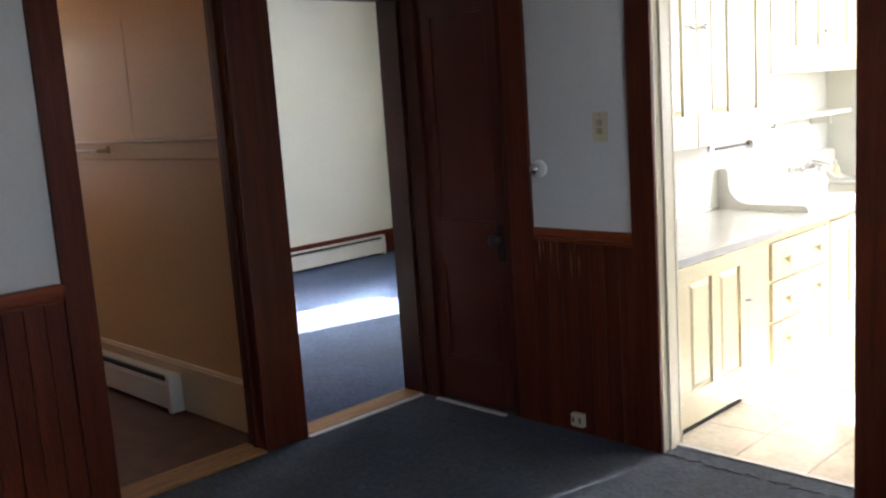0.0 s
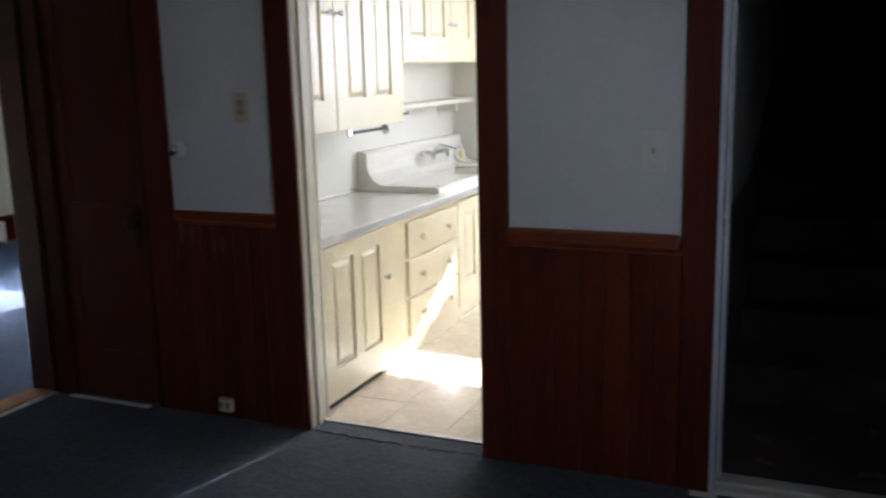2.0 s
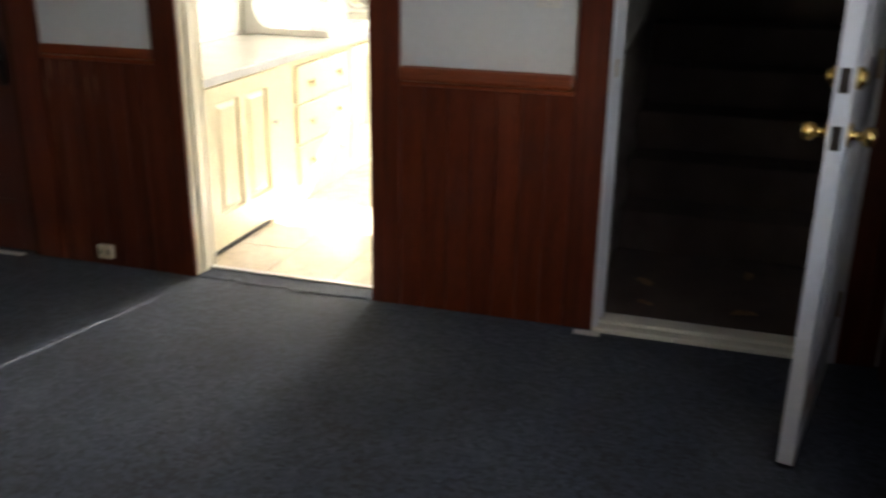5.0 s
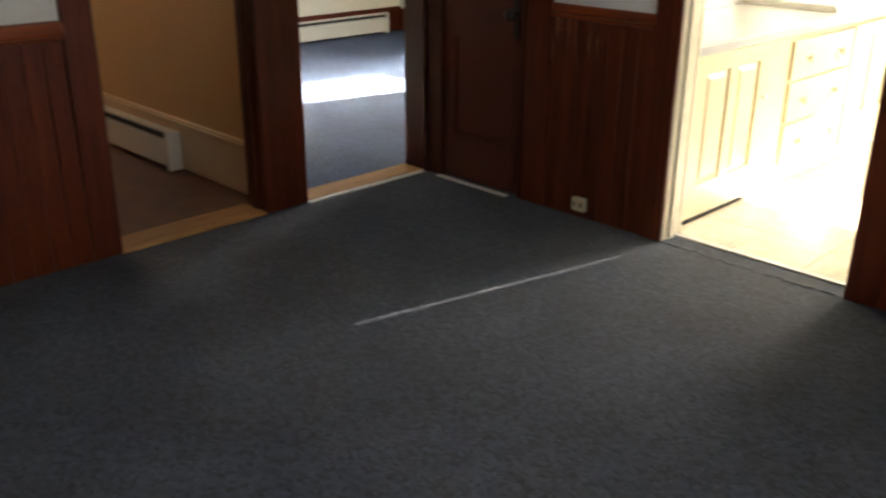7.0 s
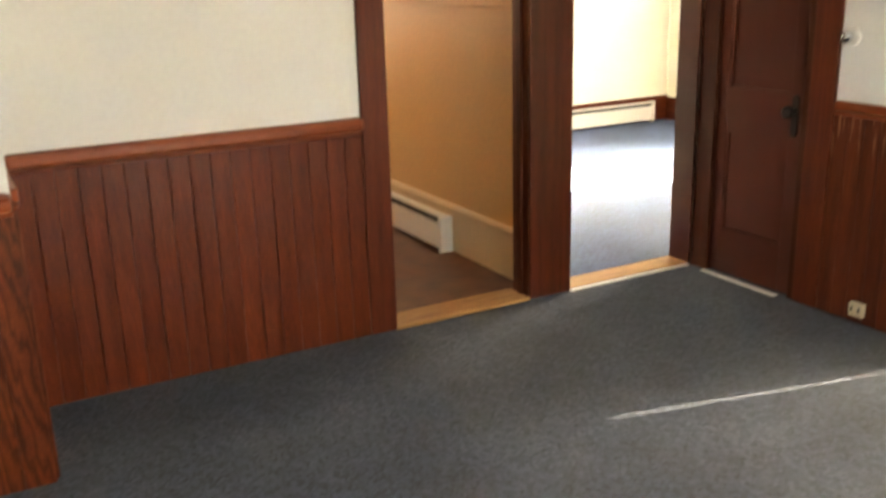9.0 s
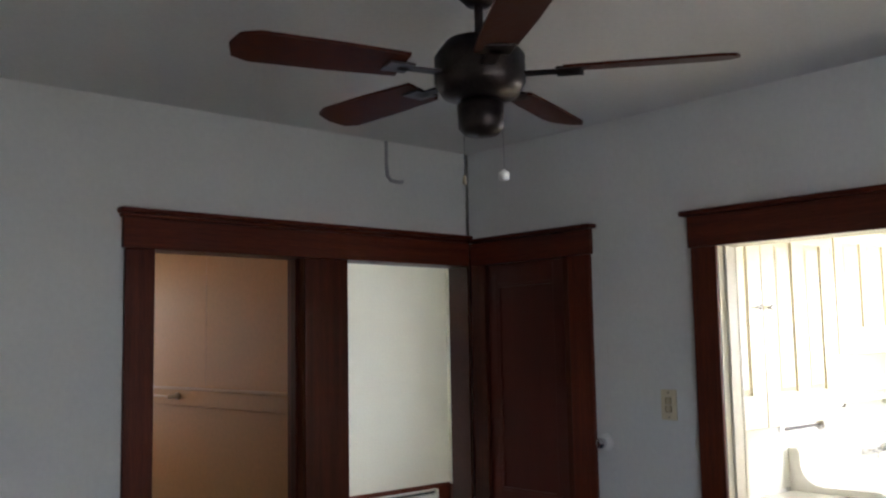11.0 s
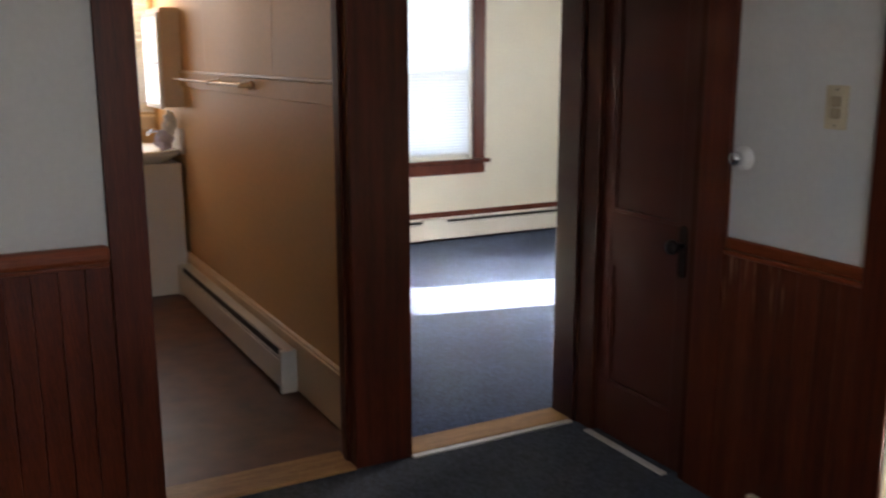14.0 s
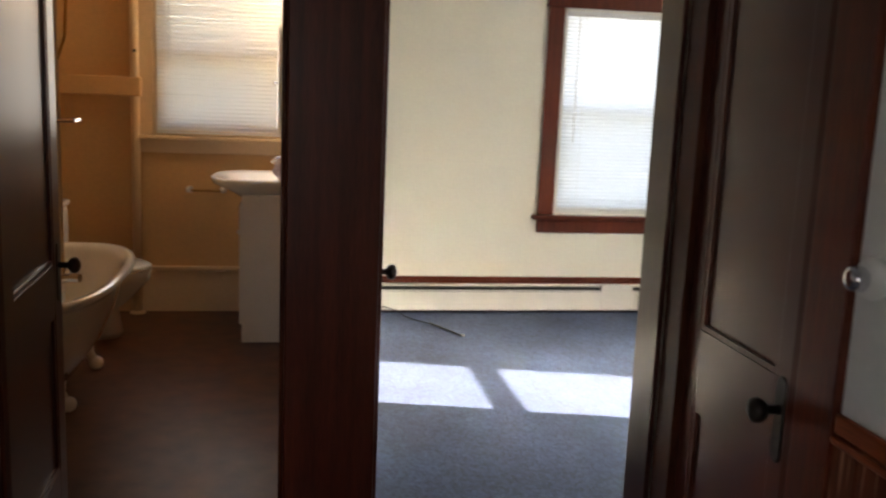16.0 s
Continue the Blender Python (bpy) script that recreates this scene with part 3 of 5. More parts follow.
# ---- windows ----
def window(name, m, w, z0, z1, casing_m, sash_m, label, stool=0.06, cw=0.11, sill_m=None, meet=0.018, sash_y=0.03):
    """A double-hung window; local x along the wall, y outwards, the inner face of the wall at y = 0."""
    ob = structure(name, label, "window")

    def add(nm, bs, mt, parent=ob, lab=""):
        bm = boxes(*bs)
        bm.transform(m)
        p = part(nm, bm, mt, parent, lab)
        return p
    h = w / 2
    if casing_m:
        add("casing_board", [(-h - cw, -h, -0.022, 0, z0, z1, 0.004)], casing_m)
        add("casing_board", [(h, h + cw, -0.022, 0, z0, z1, 0.004)], casing_m)
        add("head_board", [(-h - cw - 0.01, h + cw + 0.01, -0.026, 0, z1, z1 + 0.13, 0.004)], casing_m)
        add("window_sill", [(-h - cw - 0.035, h + cw + 0.035, -stool, 0.0, z0 - 0.03, z0, 0.006)], sill_m or casing_m)
        add("apron", [(-h - cw, h + cw, -0.02, 0, z0 - 0.12, z0 - 0.03, 0.004)], casing_m)
    add("inner_sill", [(-h + 0.002, h - 0.002, 0.0, 0.1, z0 - 0.03, z0 - 0.002)], sill_m or casing_m or sash_m)
    add("side_frame", [(-h, -h + 0.025, 0.0, sash_y + 0.07, z0, z1)], sash_m)
    add("side_frame", [(h - 0.025, h, 0.0, sash_y + 0.07, z0, z1)], sash_m)
    add("head_frame", [(-h, h, 0.0, sash_y + 0.07, z1 - 0.02, z1)], sash_m)
    zm = (z0 + z1) / 2 + meet
    a, s = h - 0.025, 0.04
    for nm, b0, b1, y in (("lower_sash", z0, zm + 0.02, sash_y), ("upper_sash", zm - 0.02, z1 - 0.02, sash_y + 0.036)):
        sash = add(nm, [(-a, -a + s, y, y + 0.032, b0, b1), (a - s, a, y, y + 0.032, b0, b1), (-a + s, a - s, y, y + 0.032, b0, b0 + (0.075 if nm == "lower_sash" else 0.04)), (-a + s, a - s, y, y + 0.032, b1 - 0.04, b1)], sash_m)
        g = add("pane", [(-a + s - 0.004, a - s + 0.004, y + 0.013, y + 0.017, b0 + 0.04, b1 - 0.036)], GLASS, sash)
        g.visible_shadow = False
    return ob


def blind(name, m, w, z0, z1, slat_m, tilt, label, y=0.012, step=0.0245):
    ob = thing(name, (m @ Vector((0, y, z0))), label, "blind", "slatted window blinds")

    def add(nm, bm, mt, smooth=False):
        bm.transform(m)
        return part(nm, bm, mt, ob, smooth=smooth)
    add("head_rail", boxes((-w / 2, w / 2, y - 0.014, y + 0.014, z1 - 0.03, z1, 0.002)), WHITE_PL)
    add("bottom_rail", boxes((-w / 2, w / 2, y - 0.012, y + 0.012, z0, z0 + 0.014, 0.003)), WHITE_PL)
    for cx in (-w / 2 + 0.13, w / 2 - 0.13):
        add("cord", tube(bmesh.new(), [(cx, y - 0.014, z0 + 0.01), (cx, y - 0.014, z1 - 0.03)], 0.0012, 5), WHITE_PL)
    add("wand", tube(bmesh.new(), [(-w / 2 + 0.08, y - 0.022, z0 + 0.45), (-w / 2 + 0.08, y - 0.02, z1 - 0.03)], 0.004, 6), WHITE_PL)
    bm = bmesh.new()
    t = radians(tilt)
    prof = [(-0.014, 0.0), (-0.008, 0.0028), (0.0, 0.0038), (0.008, 0.0028), (0.014, 0.0)]
    rows = []
    for sx in (-w / 2, w / 2):
        rows.append([bm.verts.new((sx, p * math.cos(t) - q * math.sin(t), p * math.sin(t) + q * math.cos(t))) for p, q in prof])
    for k in range(4):
        bm.faces.new((rows[0][k], rows[1][k], rows[1][k + 1], rows[0][k + 1]))
    me = mesh_of("slat", bm, slat_m)
    z = z0 + 0.03
    while z < z1 - 0.035:
        s = new("slat", me)
        s.parent = ob
        s.matrix_parent_inverse = ob.matrix_basis.inverted()
        s.matrix_basis = m @ Matrix.Translation((0, y, z)) @ pose(0, 0, 0, random.uniform(-2.5, 2.5), random.uniform(-0.12, 0.12), 0)
        z += step
    return ob


M_N = lambda x: Matrix.Translation((x, YN, 0))
M_E = lambda y: Matrix.Translation((XE, y, 0)) @ Matrix.Rotation(radians(-90), 4, "Z")
M_S = lambda x: Matrix.Translation((x, YS, 0)) @ Matrix.Rotation(radians(180), 4, "Z")
window("window_1", M_N((BWX0 + BWX1) / 2), BWX1 - BWX0, BWZ0, BWZ1, WOOD_Z, WHITE_TRIM, "bedroom sash window in a dark red wood casing", sash_y=0.075)
window("window_2", M_N((TWX0 + TWX1) / 2), TWX1 - TWX0, TWZ0, TWZ1, None, BATH_TRIM, "bathroom sash window in tan painted trim")
window("window_3", M_E((EWY0 + EWY1) / 2), EWY1 - EWY0, EWZ0, EWZ1, WOOD_Z, WHITE_TRIM, "sunny bedroom sash window in a wood casing", meet=0.046)
window("window_4", M_E((KWY0 + KWY1) / 2), KWY1 - KWY0, KWZ0, KWZ1, WHITE_TRIM, WHITE_TRIM, "sunny kitchen sash window in white trim")
window("window_5", M_S((SWX0 + SWX1) / 2), SWX1 - SWX0, SWZ0, SWZ1, WOOD_Z, WHITE_TRIM, "dining room sash window in a dark wood casing", stool=0.11, sill_m=SILL_DARK)
blind("window_blind", M_N((BWX0 + BWX1) / 2), BWX1 - BWX0 - 0.055, 0.70, BWZ1 - 0.02, SLAT, 69, "closed white slatted blind in the bedroom window")
blind("window_blind", M_N((TWX0 + TWX1) / 2 + 0.01), TWX1 - TWX0 - 0.02, 1.13, TWZ1, SLAT_TAN, 61, "half-open cream slatted blind in the bathroom window", y=-0.02)
blind("window_blind", M_S((SWX0 + SWX1) / 2), SWX1 - SWX0 - 0.08, 0.80, SWZ1, SLAT_DIM, 6, "tilted white slatted blind in the dining room window", y=-0.02)


# ---- wainscot ----
def wainscot(name, label, axis, a0, a1, face, sign, rail_out, top=0.93, width=0.078, board_m=OAK_Z):
    """Upright boards between a0 and a1; sign is the way the room lies from the wall face."""
    ob = structure(name, label, "wainscot")
    n = max(1, round((a1 - a0) / width))
    w = (a1 - a0) / n
    bm = bmesh.new()
    g = 0.0007
    box(bm, -w / 2 + g, w / 2 - g, -0.006, 0.006, 0, top - 0.044)
    bmesh.ops.bevel(bm, geom=[e for e in bm.edges if abs(e.verts[0].co.z - e.verts[1].co.z) > 0.1], offset=0.0016, segments=1, affect="EDGES")
    me = mesh_of("board", bm, board_m)
    for i in range(n):
        c = a0 + (i + 0.5) * w
        b = new("board", me)
        b.parent = ob
        off = face + sign * 0.006
        b.matrix_basis = pose(c, off, 0.0) if axis == "x" else pose(off, c, 0.0, 0, 0, 90)
    back = (a0, a1, face, face + sign * 0.0035, 0, top - 0.05) if axis == "x" else (face, face + sign * 0.0035, a0, a1, 0, top - 0.05)
    part("backing", boxes(back), DOOR_WOOD, ob)
    f0, f1 = face + sign * 0.0005, face + sign * (0.012 + rail_out)
    f2 = face + sign * 0.02
    m = RAIL_LIT_X if axis == "x" else RAIL_LIT_Y
    rh = 0.056 if rail_out > 0.02 or axis == "x" else 0.042
    if axis == "x":
        part("chair_rail", boxes((a0, a1, f0, f1, top - rh, top, 0.018)), m, ob, "rounded chair rail nosing")
        part("rail_board", boxes((a0, a1, f0, f2, top - rh - 0.018, top - rh - 0.001, 0.005)), m, ob)
    else:
        part("chair_rail", boxes((f0, f1, a0, a1, top - rh, top, 0.018 if rail_out > 0.02 else 0.007)), m, ob, "rounded chair rail nosing")
        part("rail_board", boxes((f0, f2, a0, a1, top - rh - 0.018, top - rh - 0.001, 0.005)), m, ob)
    return ob


wainscot("wainscot_north", "red-brown varnished beadboard wainscot with a chair rail", "x", -3.14, -1.815, 0.02, -1, 0.045, top=0.942)
wainscot("wainscot_breast", "red oak board wainscot on the chimney breast", "x", XW, -3.16, -0.56, -1, 0.045, width=0.09, board_m=OAK_FIGURED)
wainscot("wainscot_breast_side", "red oak board wainscot on the breast side", "y", -0.545, 0.0, -3.16, 1, 0.01, width=0.09, board_m=OAK_FIGURED)
wainscot("wainscot_east", "scratched dark red beadboard wainscot beside the closet", "y", -1.315, -0.785, 0.02, -1, 0.004, width=0.076, board_m=OAK_WORN)
wainscot("wainscot_east_stair", "dark red beadboard wainscot between the kitchen and stair doors", "y", -2.971, -2.337, 0.02, -1, 0.04, width=0.09)
wainscot("wainscot_south", "dark red beadboard wainscot beside the window", "x", SWX1 + 0.12, 0.0, YS, 1, 0.004, width=0.08)
wainscot("wainscot_east_corner", "narrow dark red board between the stair door casing and the corner", "y", -4.052, -4.001, 0.02, -1, 0.004, width=0.08)
wainscot("wainscot_south_under", "dark red beadboard wainscot under the window", "x", SWX0 - 0.12, SWX1 + 0.12, YS, 1, 0.006, top=0.50, width=0.08)
wainscot("wainscot_south_west", "dark red beadboard wainscot along the south wall", "x", XW, SWX0 - 0.12, YS, 1, 0.02, width=0.08)


# ---- doors ----
def knob_set(parent, m, plate_m, knob_m, plate_h=0.19, knob_r=0.027, both=True):
    """A knob with its long plate; local x is out of the door's face, z up."""
    bm = bmesh.new()
    ends = [(0.019 * math.cos(radians(a)), (plate_h * 0.38 - 0.02 if a <= 180 else -plate_h * 0.62 + 0.02) + 0.02 * math.sin(radians(a))) for a in range(0, 360, 20)]
    lo = [bm.verts.new((0.0, y, z)) for y, z in ends]
    hi = [bm.verts.new((0.004, y * 0.9, z * 0.97)) for y, z in ends]
    bm.faces.new(lo)
    bm.faces.new(list(reversed(hi)))
    for i in range(len(ends)):
        j = (i + 1) % len(ends)
        bm.faces.new((lo[i], hi[i], hi[j], lo[j]))
    bmesh.ops.recalc_face_normals(bm, faces=bm.faces)
    bm.transform(m)
    plate = part("lock_plate", bm, plate_m, parent)
    prof = [(0.011, 0.004), (0.009, 0.018), (0.010, 0.032), (knob_r * 0.75, 0.038), (knob_r, 0.05), (knob_r * 0.92, 0.062), (knob_r * 0.5, 0.069), (0.004, 0.071)]
    bm = lathe(bmesh.new(), prof, m @ Matrix.Rotation(radians(90), 4, "Y"), 20)
    part("knob", bm, knob_m, parent, smooth=True)
    return plate


def panel_door(name, w, h, t, panels, material, label, m, knob_at=None, knob_m=None, plate_m=None, face=-1, extra=None):
    """A leaf of width w along local x from the hinge, thickness t along y from 0, with recessed panels (x0, x1, z0, z1)."""
    ob = structure(name, label, "door")
    xs = sorted({0, w} | {p[0] for p in panels} | {p[1] for p in panels})
    bm = bmesh.new()
    x0, x1 = min(p[0] for p in panels), max(p[1] for p in panels)
    box(bm, 0, x0, 0, t, 0, h, 0.003)
    box(bm, x1, w, 0, t, 0, h, 0.003)
    zs = sorted({(p[2], p[3]) for p in panels})
    edge = 0
    for z0, z1 in zs:
        box(bm, x0, x1, 0.0005, t - 0.0005, edge, z0)
        edge = z1
    box(bm, x0, x1, 0.0005, t - 0.0005, edge, h)
    for z0, z1 in zs:
        row = sorted(p for p in panels if (p[2], p[3]) == (z0, z1))
        for a, b in zip(row, row[1:]):
            box(bm, a[1], b[0], 0.001, t - 0.001, z0, z1)
    bm.transform(m)
    part("door_frame", bm, material, ob)
    for p in panels:
        bm = boxes((p[0] - 0.004, p[1] + 0.004, t * 0.32, t * 0.68, p[2] - 0.004, p[3] + 0.004))
        for f0, f1 in ((0.003, t * 0.32), (t * 0.68, t - 0.003)):
            box(bm, p[0], p[0] + 0.014, f0, f1, p[2], p[3])
            box(bm, p[1] - 0.014, p[1], f0, f1, p[2], p[3])
            box(bm, p[0] + 0.014, p[1] - 0.014, f0, f1, p[2], p[2] + 0.014)
            box(bm, p[0] + 0.014, p[1] - 0.014, f0, f1, p[3] - 0.014, p[3])
        bm.transform(m)
        part("door_panel", bm, material, ob)
    if knob_at:
        kx, kz = knob_at
        for side, ky in ((-1, 0.0), (1, t)):
            km = m @ Matrix.Translation((kx, ky, kz)) @ Matrix.Rotation(radians(90 * side), 4, "Z")
            knob_set(ob, km, plate_m, knob_m)
    return ob


# closet door, closed, in the plane just behind its casing
panel_door("door_1", 0.508, 2.02, 0.035, [(0.062, 0.432, 0.217, 0.715), (0.062, 0.432, 0.915, 1.92)], DOOR_RUBBED, "closed dark varnished wood closet door with two panels",
           Matrix.Translation((0.022, -0.111, 0.008)) @ Matrix.Rotation(radians(-90), 4, "Z") @ Matrix.Translation((0, 0, 0)), (0.462, 0.85), DARK_METAL, DARK_METAL)
# bathroom door, open into the bathroom
panel_door("door_2", 0.685, 2.0, 0.036, [(0.10, 0.585, 0.2, 0.72), (0.10, 0.585, 0.88, 1.88)], DOOR_RUBBED, "dark varnished bathroom door standing open",
           Matrix.Translation((-1.695, 0.145, 0.012)) @ Matrix.Rotation(radians(91.5), 4, "Z"), (0.63, 0.87), DARK_METAL, DARK_METAL)
# bedroom door, open into the bedroom
panel_door("door_3", 0.735, 2.0, 0.036, [(0.10, 0.635, 0.2, 0.72), (0.10, 0.635, 0.88, 1.88)], DOOR_WOOD, "dark varnished bedroom door standing open",
           Matrix.Translation((-0.742, 0.15, 0.012)) @ Matrix.Rotation(radians(85.6), 4, "Z"), (0.68, 0.845), DARK_METAL, DARK_METAL)
# stair door, white, half open into the dining room
SD = Matrix.Translation((-0.012, -3.90, 0.022)) @ Matrix.Rotation(radians(169), 4, "Z") @ Matrix.Translation((0, -0.044, 0))
stair_door = panel_door("door_4", 0.765, 1.998, 0.044, [(0.11, 0.34, 0.2, 0.85), (0.425, 0.655, 0.2, 0.85), (0.11, 0.34, 1.02, 1.85), (0.425, 0.655, 1.02, 1.85)], DOOR_WHITE, "white painted stair door standing open with brass knobs", SD)
for kz, r in ((0.913, 0.026), (1.053, 0.02)):
    for side, ky in ((-1, 0.0), (1, 0.044)):
        km = SD @ Matrix.Translation((0.705, ky, kz)) @ Matrix.Rotation(radians(90 * side), 4, "Z") @ Matrix.Rotation(radians(90), 4, "Y")
        prof = [(0.03, 0.0), (0.03, 0.006), (0.012, 0.01), (0.012, 0.03), (r * 0.8, 0.036), (r, 0.046), (r * 0.9, 0.06), (0.004, 0.066)] if r > 0.022 else [(0.028, 0.0), (0.027, 0.012), (0.018, 0.018), (0.016, 0.024), (0.003, 0.025)]
        part("knob" if r > 0.022 else "deadbolt", lathe(bmesh.new(), prof, km, 20), BRASS, stair_door, "polished brass fitting", smooth=True)
    bm = boxes((0.764, 0.7665, 0.010, 0.034, kz - 0.03, kz + 0.03))
    bm.transform(SD)
    part("latch_plate", bm, DARK_METAL, stair_door)
for hz in (0.2, 1.0, 1.75):
    bm = tube(bmesh.new(), [(-0.006, 0.048, hz - 0.045), (-0.006, 0.048, hz + 0.045)], 0.007, 8)
    bm.transform(SD)
    part("hinge", bm, BRASS, stair_door)


# ---- dining room things ----
def wall_plate(name, label, c, w, h, face_dir, material, kind_):
    """Switch or socket plate on a wall that faces along -x."""
    x, y, z = c
    ob = thing(name, c, label, "wall plate")
    part("plate", boxes((x - 0.006, x, y - w / 2, y + w / 2, z - h / 2, z + h / 2, 0.002)), material, ob)
    if kind_ == "toggle":
        part("toggle", boxes((x - 0.019, x - 0.005, y - 0.005, y + 0.005, z - 0.004, z + 0.014, 0.002)), IVORY_D, ob)
    else:
        for dz in (0.017, -0.017):
            part("socket_face", boxes((x - 0.009, x - 0.0055, y - 0.014, y + 0.014, z + dz - 0.015, z + dz + 0.015, 0.006)), WHITE_PL if kind_ == "pale" else IVORY_D, ob)
    for dz in (h / 2 - 0.012, -h / 2 + 0.012):
        part("screw", lathe(bmesh.new(), [(0.003, 0.0), (0.0025, 0.0015)], Matrix.Translation((x - 0.006, y, z + dz)) @ Matrix.Rotation(radians(-90), 4, "Y"), 8), CHROME, ob)
    return ob


wall_plate("wall_socket", "ivory socket plate on the white plaster wall", (0.02, -1.17, 1.37), 0.075, 0.125, -1, IVORY, "socket")
wall_plate("light_switch", "cream light switch plate with an aged toggle", (0.02, -2.865, 1.213), 0.085, 0.135, -1, WHITE_TRIM, "toggle")
low = thing("floor_socket", (-0.012, -1.0, 0.04), "cream surface-mounted socket box on the wainscot", "socket")
part("socket_box", boxes((-0.020, 0.008, -1.038, -0.972, 0.034, 0.095, 0.004)), IVORY, low)
for dy in (-0.018, 0.018):
    part("socket_slot", boxes((-0.022, -0.0195, -1.005 + dy - 0.004, -1.005 + dy + 0.004, 0.055, 0.078)), SLOT_DARK, low)

therm = thing("dimmer_switch", (0.02, -0.836, 1.193), "round white wall dimmer with a small chrome knob", "dimmer")
MR = Matrix.Translation((0.02, -0.836, 1.193)) @ Matrix.Rotation(radians(-90), 4, "Y")
part("base_ring", lathe(bmesh.new(), [(0.038, 0.0), (0.038, 0.013), (0.034, 0.021), (0.018, 0.024), (0.004, 0.025)], MR, 28), WHITE_PL, therm, smooth=True)
part("knob", lathe(bmesh.new(), [(0.018, 0.024), (0.023, 0.030), (0.024, 0.045), (0.02, 0.054), (0.01, 0.058), (0.002, 0.059)], MR, 24), CHROME, therm, "small chrome knob", smooth=True)

# ceiling fan
FX, FY = -1.60, -1.75
fan = thing("ceiling_fan", (FX, FY, CH), "dark bronze ceiling fan with two pull chains", "ceiling fan")
T_F = Matrix.Translation((FX, FY, 0))
part("canopy", lathe(bmesh.new(), [(0.03, 2.53), (0.06, 2.56), (0.07, 2.60), (0.07, CH)], T_F, 28), DARK_METAL, fan, smooth=True)
part("downrod", tube(bmesh.new(), [(FX, FY, 2.44), (FX, FY, 2.56)], 0.012, 12), DARK_METAL, fan)
part("motor", lathe(bmesh.new(), [(0.05, 2.27), (0.10, 2.285), (0.12, 2.32), (0.12, 2.39), (0.09, 2.43), (0.03, 2.45)], T_F, 32), DARK_METAL, fan, smooth=True)
part("switch_housing", lathe(bmesh.new(), [(0.005, 2.178), (0.045, 2.183), (0.06, 2.20), (0.062, 2.26), (0.05, 2.275)], T_F, 28), DARK_METAL, fan, smooth=True)
for k in range(5):
    a = radians(20 + 72 * k)
    R = T_F @ Matrix.Rotation(a, 4, "Z")
    bm = boxes((0.10, 0.24, -0.018, 0.018, 2.335, 2.341, 0.002), (0.20, 0.27, -0.04, 0.04, 2.335, 2.341, 0.002))
    bm.transform(R)
    part("blade_iron", bm, DARK_METAL, fan)
    bm = bmesh.new()
    outline = [(0.22, -0.055), (0.40, -0.065), (0.60, -0.068), (0.645, -0.05), (0.66, 0.0), (0.645, 0.05), (0.60, 0.068), (0.40, 0.065), (0.22, 0.055)]
    lo = [bm.verts.new((x, y, 2.342 + y * 0.2)) for x, y in outline]
    hi = [bm.verts.new((x, y, 2.350 + y * 0.2)) for x, y in outline]
    bm.faces.new(list(reversed(lo)))
    bm.faces.new(hi)
    for i in range(len(lo)):
        j = (i + 1) % len(lo)
        bm.faces.new((lo[i], lo[j], hi[j], hi[i]))
    bm.transform(R)
    part("blade", bm, DOOR_WOOD, fan)
ch1, ch2 = (FX - 0.03, FY + 0.035), (FX + 0.03, FY - 0.05)
part("pull_chain", tube(bmesh.new(), [(*ch1, 2.19), (*ch1, 2.075)], 0.0015, 6), CHROME, fan)
part("pull_chain", tube(bmesh.new(), [(*ch2, 2.19), (*ch2, 2.085)], 0.0015, 6), CHROME, fan)
part("pull_fob", lathe(bmesh.new(), [(0.003, 2.052), (0.006, 2.056), (0.005, 2.07), (0.002, 2.078)], Matrix.Translation((*ch1, 0)), 12), IVORY, fan, smooth=True)
part("pull_fob", lathe(bmesh.new(), [(0.006, 2.058), (0.014, 2.061), (0.0145, 2.078), (0.006, 2.084), (0.002, 2.087)], Matrix.Translation((*ch2, 0)), 14), WHITE_PL, fan, smooth=True)

# grey J-shaped tube on the wall above the doorways
wire = thing("wall_bent_tube", (-0.52, 0.01, 2.43), "grey J-shaped tube along the plaster wall", "wire")
part("wire", tube(bmesh.new(), [(-0.525, 0.013, CH - 0.002), (-0.525, 0.013, 2.50), (-0.52, 0.013, 2.45), (-0.50, 0.013, 2.43), (-0.46, 0.013, 2.425), (-0.425, 0.013, 2.43)], 0.009, 10), TUBE_GREY, wire, smooth=True)

# ---- stairwell ----
stairs = structure("stairs", "dark carpeted stairs rising from the landing", "stairs")
for i in range(8):
    part("step", boxes((0.95 + 0.24 * i, min(0.95 + 0.24 * (i + 1) + 0.02, 3.085), -4.068, -3.058, 0.0, 0.185 * (i + 1), 0.01)), STEP_M, stairs)
bm = bmesh.new()
prof = [(0.142, 0.0), (3.085, 0.0), (3.085, 1.56), (2.13, 1.22), (1.55, 0.98), (0.8, 0.92), (0.142, 0.91)]
f0 = [bm.verts.new((x, -3.0455, z)) for x, z in prof]
f1 = [bm.verts.new((x, -3.056, z)) for x, z in prof]
bm.faces.new(f0)
bm.faces.new(list(reversed(f1)))
for i in range(len(prof)):
    j = (i + 1) % len(prof)
    bm.faces.new((f0[i], f0[j], f1[j], f1[i]))
bmesh.ops.recalc_face_normals(bm, faces=bm.faces)
solid("stair_wall_panel", bm, STAIR_GLOOM, "panelling that rises along the stairs, stairwell gloom in its colour", "panelling")


SCRAP = mat("dry_leaf_brown", (0.34, 0.21, 0.11), 0.8, var=0.25, scale=30, fine=150, bump=0.2, stain=(0.22, 0.12, 0.06))


